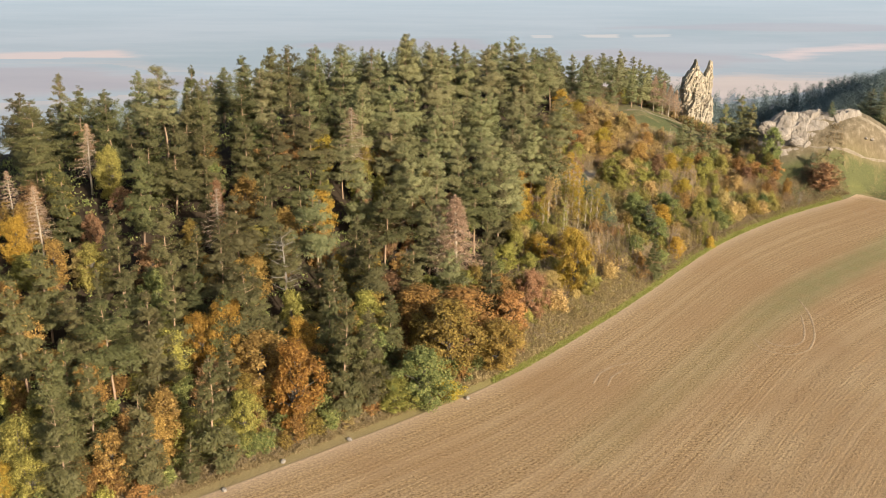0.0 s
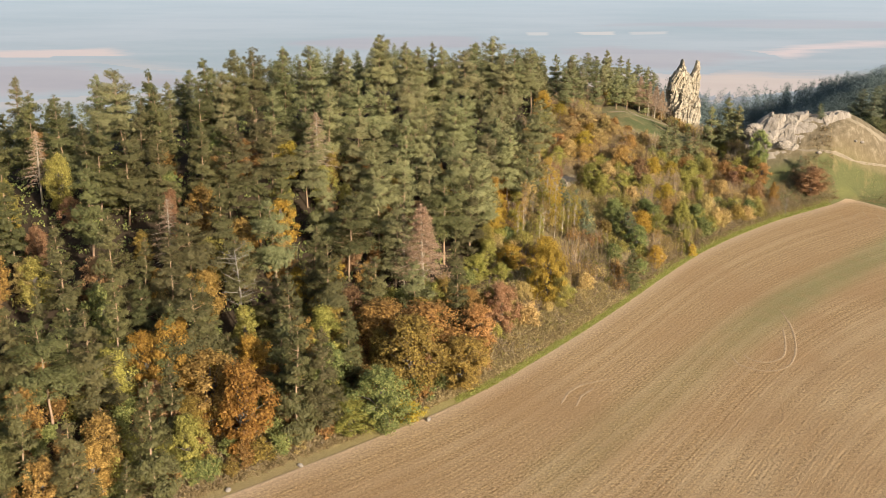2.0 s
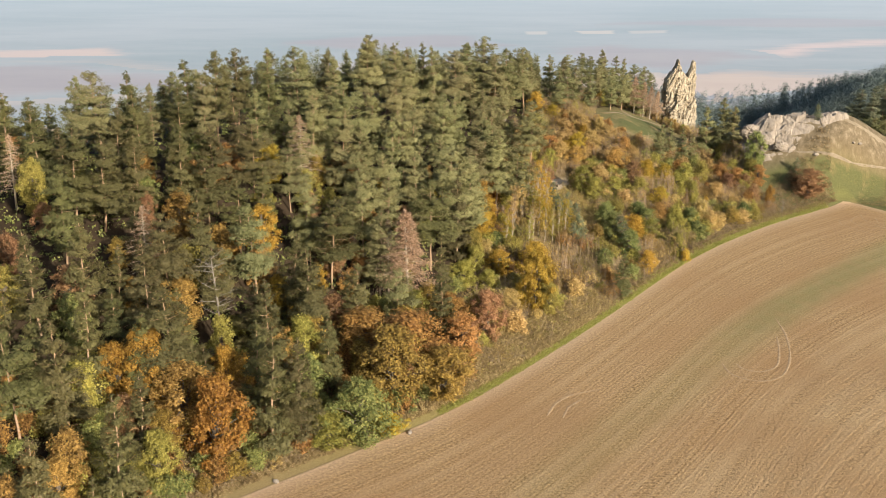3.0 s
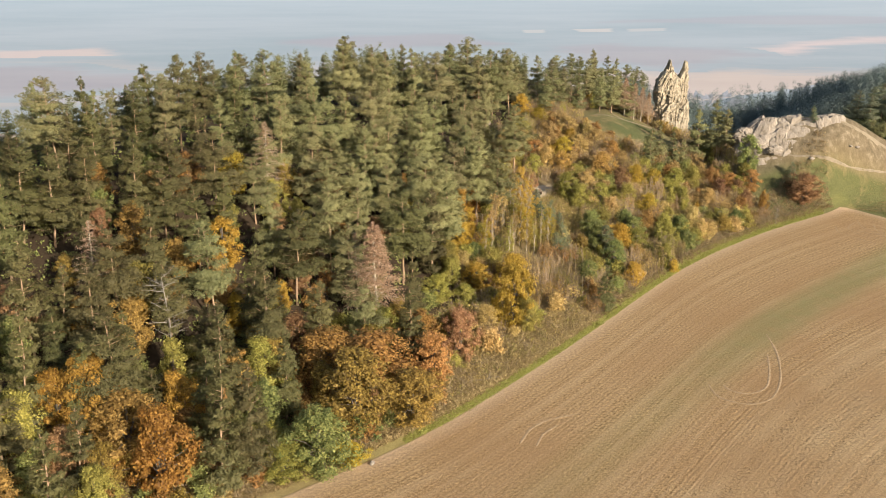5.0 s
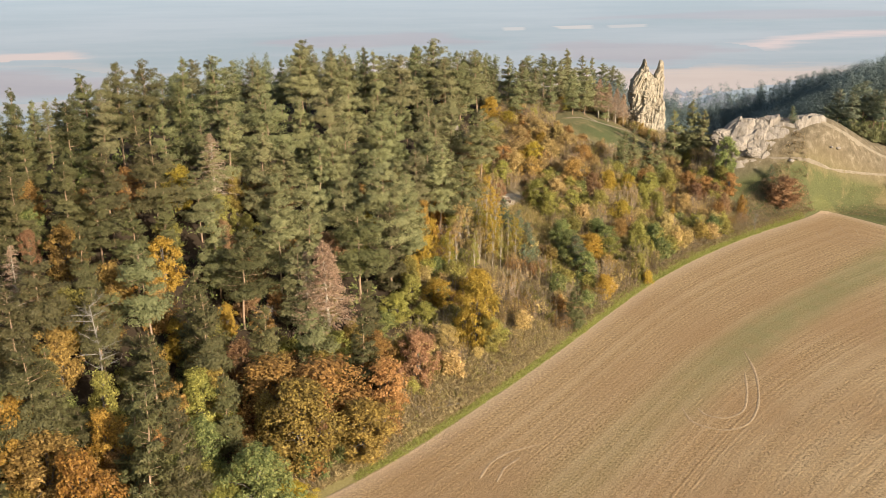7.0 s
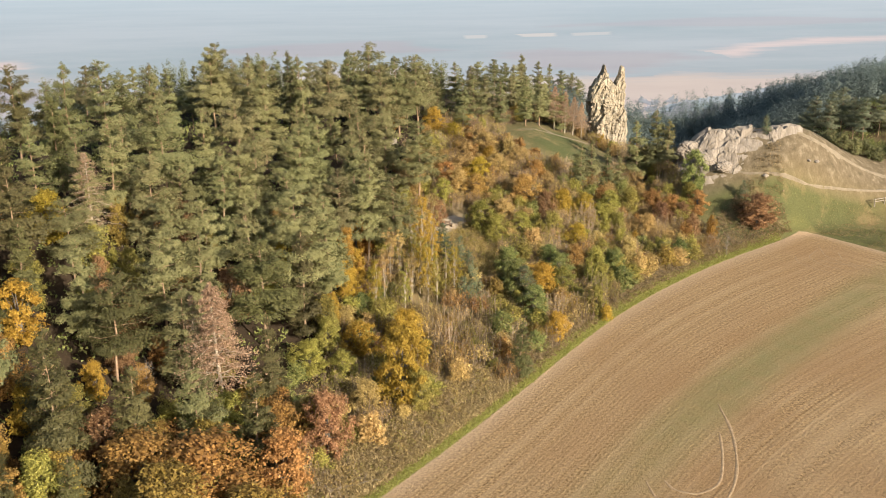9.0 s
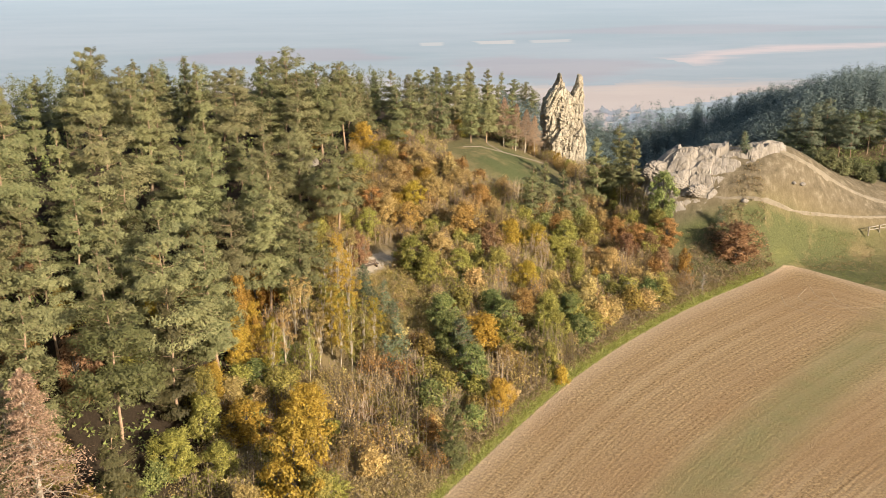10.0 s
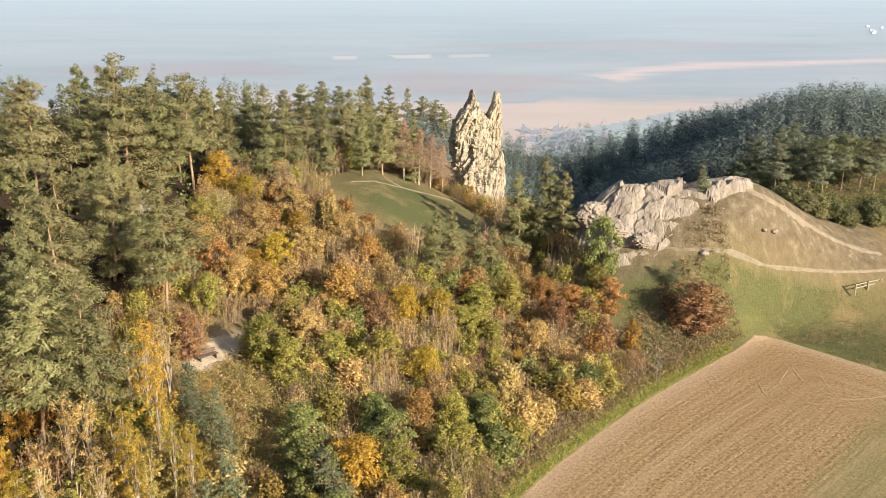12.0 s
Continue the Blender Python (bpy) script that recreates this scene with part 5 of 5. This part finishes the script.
far_field(((-420, 690), (-289, 682), (-213, 697), (-150, 650), (-110, 590), (-230, 520), (-420, 560)), (0.217, 0.229, 0.246), (0.278, 0.265, 0.271), "mottled brown farmland in the haze")
far_field(((-60, 690), (40, 700), (60, 640), (20, 560), (-110, 590)), (0.241, 0.241, 0.259), (0.284, 0.271, 0.283), "greyish stubble farmland beyond the ridge")


for cx, cy, rx, ry, word in ((152, 721, 60, 48, "dusky"), (-15, 800, 75, 38, "greyish-mauve"), (-255, 622, 110, 48, "brownish-mauve"), (330, 930, 150, 30, "pale-mauve")):
    far_field(tuple((cx + rx * math.cos(a) * (1 + 0.3 * math.sin(3 * a + cx)), cy + ry * math.sin(a) * (1 + 0.25 * math.cos(4 * a + cy))) for a in np.arange(0, 6.28, 0.45)),
              (0.195, 0.198, 0.228), (0.225, 0.225, 0.25), word + " woods and farmland lost in the haze")


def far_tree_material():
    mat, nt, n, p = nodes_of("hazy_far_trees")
    # haze done as emission: nearly black leaves glow pale grey
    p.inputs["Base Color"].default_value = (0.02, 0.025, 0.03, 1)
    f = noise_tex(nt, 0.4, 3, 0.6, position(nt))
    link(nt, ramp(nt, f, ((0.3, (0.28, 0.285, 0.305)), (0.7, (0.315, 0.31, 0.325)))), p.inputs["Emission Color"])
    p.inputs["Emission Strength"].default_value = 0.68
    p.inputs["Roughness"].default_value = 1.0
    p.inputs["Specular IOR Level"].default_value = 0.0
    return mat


M_FAR_LEAF = far_tree_material()


def far_grove(count, area, tall, seed, label):
    rng = np.random.default_rng(seed)
    b = Build()
    cx, cy, rx, ry = (area[0] + area[1]) / 2, (area[2] + area[3]) / 2, (area[1] - area[0]) / 2, (area[3] - area[2]) / 2
    for _ in range(count):
        x, y = cx + rx * rng.normal(0, 0.5), cy + ry * rng.normal(0, 0.5)
        r = tall * rng.uniform(0.5, 1.0)
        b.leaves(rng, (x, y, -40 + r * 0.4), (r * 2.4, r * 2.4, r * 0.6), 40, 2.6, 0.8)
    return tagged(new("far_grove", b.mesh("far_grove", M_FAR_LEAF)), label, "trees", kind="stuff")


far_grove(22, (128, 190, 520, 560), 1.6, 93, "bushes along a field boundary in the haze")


def far_house(x, y, wide):
    e = thing("house", "small white house with a low roof far off", "house", "houses of the far village")
    e.location = (x, y, -40)
    w, l, h = wide / 2, wide * 0.7, wide * 0.55
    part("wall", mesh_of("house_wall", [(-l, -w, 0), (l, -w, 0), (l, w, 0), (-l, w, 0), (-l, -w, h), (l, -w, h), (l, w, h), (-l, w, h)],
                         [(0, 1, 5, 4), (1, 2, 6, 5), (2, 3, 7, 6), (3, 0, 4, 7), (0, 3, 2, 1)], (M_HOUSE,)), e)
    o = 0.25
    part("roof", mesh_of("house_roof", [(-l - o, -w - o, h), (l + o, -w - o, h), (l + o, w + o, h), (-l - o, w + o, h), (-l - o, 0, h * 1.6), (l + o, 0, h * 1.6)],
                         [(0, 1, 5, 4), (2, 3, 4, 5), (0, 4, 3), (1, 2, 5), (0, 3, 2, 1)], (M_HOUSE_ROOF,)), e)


# haze as in the plain: muted colours and a weak glow on walls and roofs
M_HOUSE = plain_material("hazed_white_wall", (0.27, 0.29, 0.31), (0.30, 0.32, 0.335), 0.26)
M_HOUSE_ROOF = plain_material("hazed_grey_roof", (0.25, 0.265, 0.285), (0.27, 0.28, 0.30), 0.26)
for x, y in ((640, 1088), (618, 1045), (646, 1072), (612, 1030), (655, 1078), (603, 1017)):
    far_house(x, y, 2.4)


# ---------------------------------------------------------------- tracks on the field
def soil_track_material():
    mat, nt, n, p = nodes_of("pressed_pale_soil")
    f = noise_tex(nt, 1.6, 6, 0.7, position(nt))
    link(nt, ramp(nt, f, ((0.3, (0.19, 0.128, 0.068)), (0.7, (0.345, 0.25, 0.148)))), p.inputs["Base Color"])
    p.inputs["Roughness"].default_value = 0.95
    link(nt, bumped(nt, f, 0.06), p.inputs["Normal"])
    return mat


M_TRACK = soil_track_material()


def curve_through(pts, n=40):
    pts = np.array(pts, float)
    t = np.linspace(0, len(pts) - 1, n)
    out = np.stack([np.interp(t, np.arange(len(pts)), pts[:, k]) for k in range(2)], 1)
    for _ in range(8):
        out[1:-1] = 0.25 * out[:-2] + 0.5 * out[1:-1] + 0.25 * out[2:]
    return out


def tyre_track(pts, half=0.13):
    line = curve_through(pts)
    way = np.gradient(line, axis=0)
    side = np.stack([-way[:, 1], way[:, 0]], 1)
    side /= np.linalg.norm(side, axis=1, keepdims=True)
    verts, faces = [], []
    rng = np.random.default_rng(len(line) + int(pts[0][0]))
    for k, (q, s) in enumerate(zip(line, side)):
        w = half * rng.uniform(0.7, 1.25) * min(1, 0.35 + k * 0.2, 0.35 + (len(line) - 1 - k) * 0.2)
        for u, up in ((-1.25, 0.0), (-0.5, 0.03), (0.5, 0.03), (1.25, 0.0)):
            x, y = q + s * w * u
            verts.append((x, y, ground_z(x, y) + 0.006 + up))
    for k in range(len(line) - 1):
        for j in range(3):
            a = k * 4 + j
            faces.append((a, a + 1, a + 5, a + 4))
    return tagged(new("tyre_track", mesh_of("tyre_track", verts, faces, (M_TRACK,))), "pale curved tyre track pressed into the soil", "tyre track", "tyre tracks in the field")


for pts in (((47.9, 140.5), (48.0, 136.6), (51.4, 134.4), (55.0, 135.8), (58.0, 141.5), (60.2, 150.0), (60.6, 157.0)),
            ((49.8, 140.5), (50.2, 138.6), (52.4, 137.4), (55.4, 139.2), (57.4, 144.8), (58.6, 150.0)),
            ((21.7, 125.2), (23.0, 128.4), (25.2, 130.8), (29.6, 132.6)), ((23.6, 124.6), (24.6, 127.4), (26.6, 129.6)),
            ((90.1, 209.0), (89.2, 205.4), (90.7, 202.5), (93.7, 198.0)), ((95.0, 211.5), (92.0, 208.0), (92.5, 204.0), (96.4, 199.8)),
            ((96.0, 213.0), (95.0, 208.5), (96.5, 204.0), (99.5, 198.5)), ((98.0, 210.0), (97.0, 206.0), (99.0, 201.5), (102.0, 196.0)),
            ((93.0, 206.5), (95.5, 204.0), (98.5, 203.0), (103.0, 203.5)),
            ((60, 96), (74, 113), (92, 131), (114, 150)), ((61.8, 95), (75.8, 112), (93.8, 130), (115.8, 149))):
    tyre_track(pts, 0.05 if pts[0][1] < 97 else 0.08 if pts[0][0] > 85 else 0.14)


def path_material(name, low, high):
    mat, nt, n, p = nodes_of(name)
    f = noise_tex(nt, 1.2, 6, 0.7, position(nt))
    link(nt, ramp(nt, f, ((0.3, low), (0.7, high))), p.inputs["Base Color"])
    p.inputs["Roughness"].default_value = 0.95
    link(nt, bumped(nt, f, 0.05), p.inputs["Normal"])
    return mat


M_SAND = path_material("trodden_dull_sand", (0.13, 0.106, 0.072), (0.22, 0.183, 0.134))
M_GRAVEL = path_material("trodden_pale_gravel", (0.27, 0.225, 0.165), (0.42, 0.36, 0.275))
CREST = ((95.5, 233.4), (99.3, 231.8), (104.1, 231.4), (111.0, 231.5), (117.8, 231.3))
for pts, half in zip(PATH_LINES + (CREST,), (0.30, 0.16, 0.14, 1.35, 0.4)):
    line = curve_through(pts, 60)
    way = np.gradient(line, axis=0)
    side = np.stack([-way[:, 1], way[:, 0]], 1)
    side /= np.linalg.norm(side, axis=1, keepdims=True)
    rng = np.random.default_rng(int(pts[0][0]))
    verts, faces = [], []
    wear = np.interp(np.arange(60), np.arange(0, 60, 4), rng.uniform(0.35, 1.35, 15))
    for q, s, worn in zip(line, side, wear):
        w = half * worn * rng.uniform(0.8, 1.2)
        for u, up in ((-1.3, -0.06), (-0.7, 0.09), (0.0, 0.07), (0.7, 0.09), (1.3, -0.06)):
            x, y = q + s * w * u
            verts.append((x, y, ground_z(x, y) + up))
    for k in range(len(line) - 1):
        for j in range(4):
            a = k * 5 + j
            faces.append((a, a + 1, a + 6, a + 5))
    tagged(new("footpath", mesh_of("footpath", verts, faces, (M_GRAVEL if pts[0][0] < 40 else M_SAND,), flat=False)), "narrow trodden path of pale sand", "path", kind="structure")


# ---------------------------------------------------------------- small things
def plank(b, size, at, turn=0.0, tilt=0.0):
    sx, sy, sz = (v / 2 for v in size)
    e = min(sx, sy, sz) * 0.25
    m = pose(*at, math.degrees(tilt), 0, math.degrees(turn))
    verts = []
    for z, k in ((-sz, e), (-sz + e, 0), (sz - e, 0), (sz, e)):
        for x, y in ((-sx + k, -sy + k), (sx - k, -sy + k), (sx - k, sy - k), (-sx + k, sy - k)):
            verts.append(tuple(m @ Vector((x, y, z))))
    faces = [(3, 2, 1, 0), (12, 13, 14, 15)]
    for r in range(3):
        for s in range(4):
            a, c = r * 4 + s, r * 4 + (s + 1) % 4
            faces.append((a, c, c + 4, a + 4))
    start = b.count
    b.v.append(np.array(verts))
    b.count += len(verts)
    b.f.extend([tuple(i + start for i in f)] for f in faces)


def plank_mesh(size, name, mat):
    b = Build()
    plank(b, size, (0, 0, 0))
    return mesh_of(name, np.concatenate(b.v), [tuple(f[0]) for f in b.f], (mat,))


M_WOOD = bark_material("weathered_brown_wood", (0.061, 0.041, 0.028), (0.132, 0.094, 0.066), 5.0)
M_WOOD_PALE = bark_material("bleached_rail_wood", (0.204, 0.174, 0.138), (0.312, 0.276, 0.228), 5.0)


def bench(x, y, turn):
    e = thing("bench", "brown wooden bench on the trodden lookout", "bench")
    e.location, e.rotation_euler = (x, y, ground_z(x, y)), (0, 0, turn)
    slat, leg = plank_mesh((2.2, 0.16, 0.06), "bench_slat", M_WOOD), plank_mesh((0.12, 0.5, 0.46), "bench_leg", M_WOOD)
    post = plank_mesh((0.10, 0.10, 0.95), "bench_post", M_WOOD)
    for k in range(3):
        part("seat_slat", slat, e).location = (0, -0.2 + 0.2 * k, 0.49)
    for k in range(2):
        o = part("backrest_slat", slat, e)
        o.location, o.rotation_euler = (0, 0.33, 0.68 + 0.2 * k), (radians(80), 0, 0)
    for sx in (-0.85, 0.85):
        part("leg", leg, e).location = (sx, 0, 0.22)
        part("back_post", post, e).location = (sx, 0.40, 0.47)


bench(31.0, 204.9, 0.6)


def rail_fence(x, y, turn):
    e = thing("rail_fence", "short pale wooden rail fence beside the knoll path", "fence")
    e.location, e.rotation_euler = (x, y, ground_z(x, y)), (0, 0, turn)
    post, rail = Build(), Build()
    post.limb([(0, 0, -0.3), (0.02, 0, 0.6), (0, 0, 1.25)], [0.11, 0.10, 0.09], 8)
    rail.limb([(-2.6, 0, 0), (0, 0.03, 0.02), (2.6, 0, 0)], [0.07, 0.075, 0.06], 7)
    pm, rm = post.mesh("fence_post", M_WOOD_PALE, False), rail.mesh("fence_rail", M_WOOD_PALE, False)
    for k in (-1, 0, 1):
        part("post", pm, e).location = (2.4 * k, 0, 0)
    for z in (0.6, 1.05):
        part("rail", rm, e).location = (0, 0.12, z)


rail_fence(113.5, 226.6, 0.35)


def fallen_tree(x, y, turn):
    e = thing("fallen_tree", "fallen bleached trunk with bare branches on the bank", "log")
    e.location, e.rotation_euler = (x, y, ground_z(x, y) + 0.2), (0, radians(4), turn)
    b = Build()
    b.limb([(-2.6, 0, 0), (-1.0, 0.1, 0.05), (1.0, -0.1, 0.1), (2.8, 0.1, 0.0)], [0.17, 0.15, 0.11, 0.04], 8)
    part("trunk", b.mesh("log_trunk", M_BARK_DEAD, False), e)
    rng = np.random.default_rng(9)
    for k in range(6):
        b = Build()
        s = (-1) ** k
        b.limb([(-1.4 + 0.7 * k, 0, 0.05), (-1.1 + 0.7 * k, 0.5 * s, 0.3 + 0.2 * rng.random()), (-0.6 + 0.7 * k, 1.0 * s, 0.35 + 0.4 * rng.random())], [0.05, 0.03, 0.01], 5)
        part("branch", b.mesh("log_branch", M_BARK_DEAD, False), e)


fallen_tree(17.6, 140.6, 0.5)
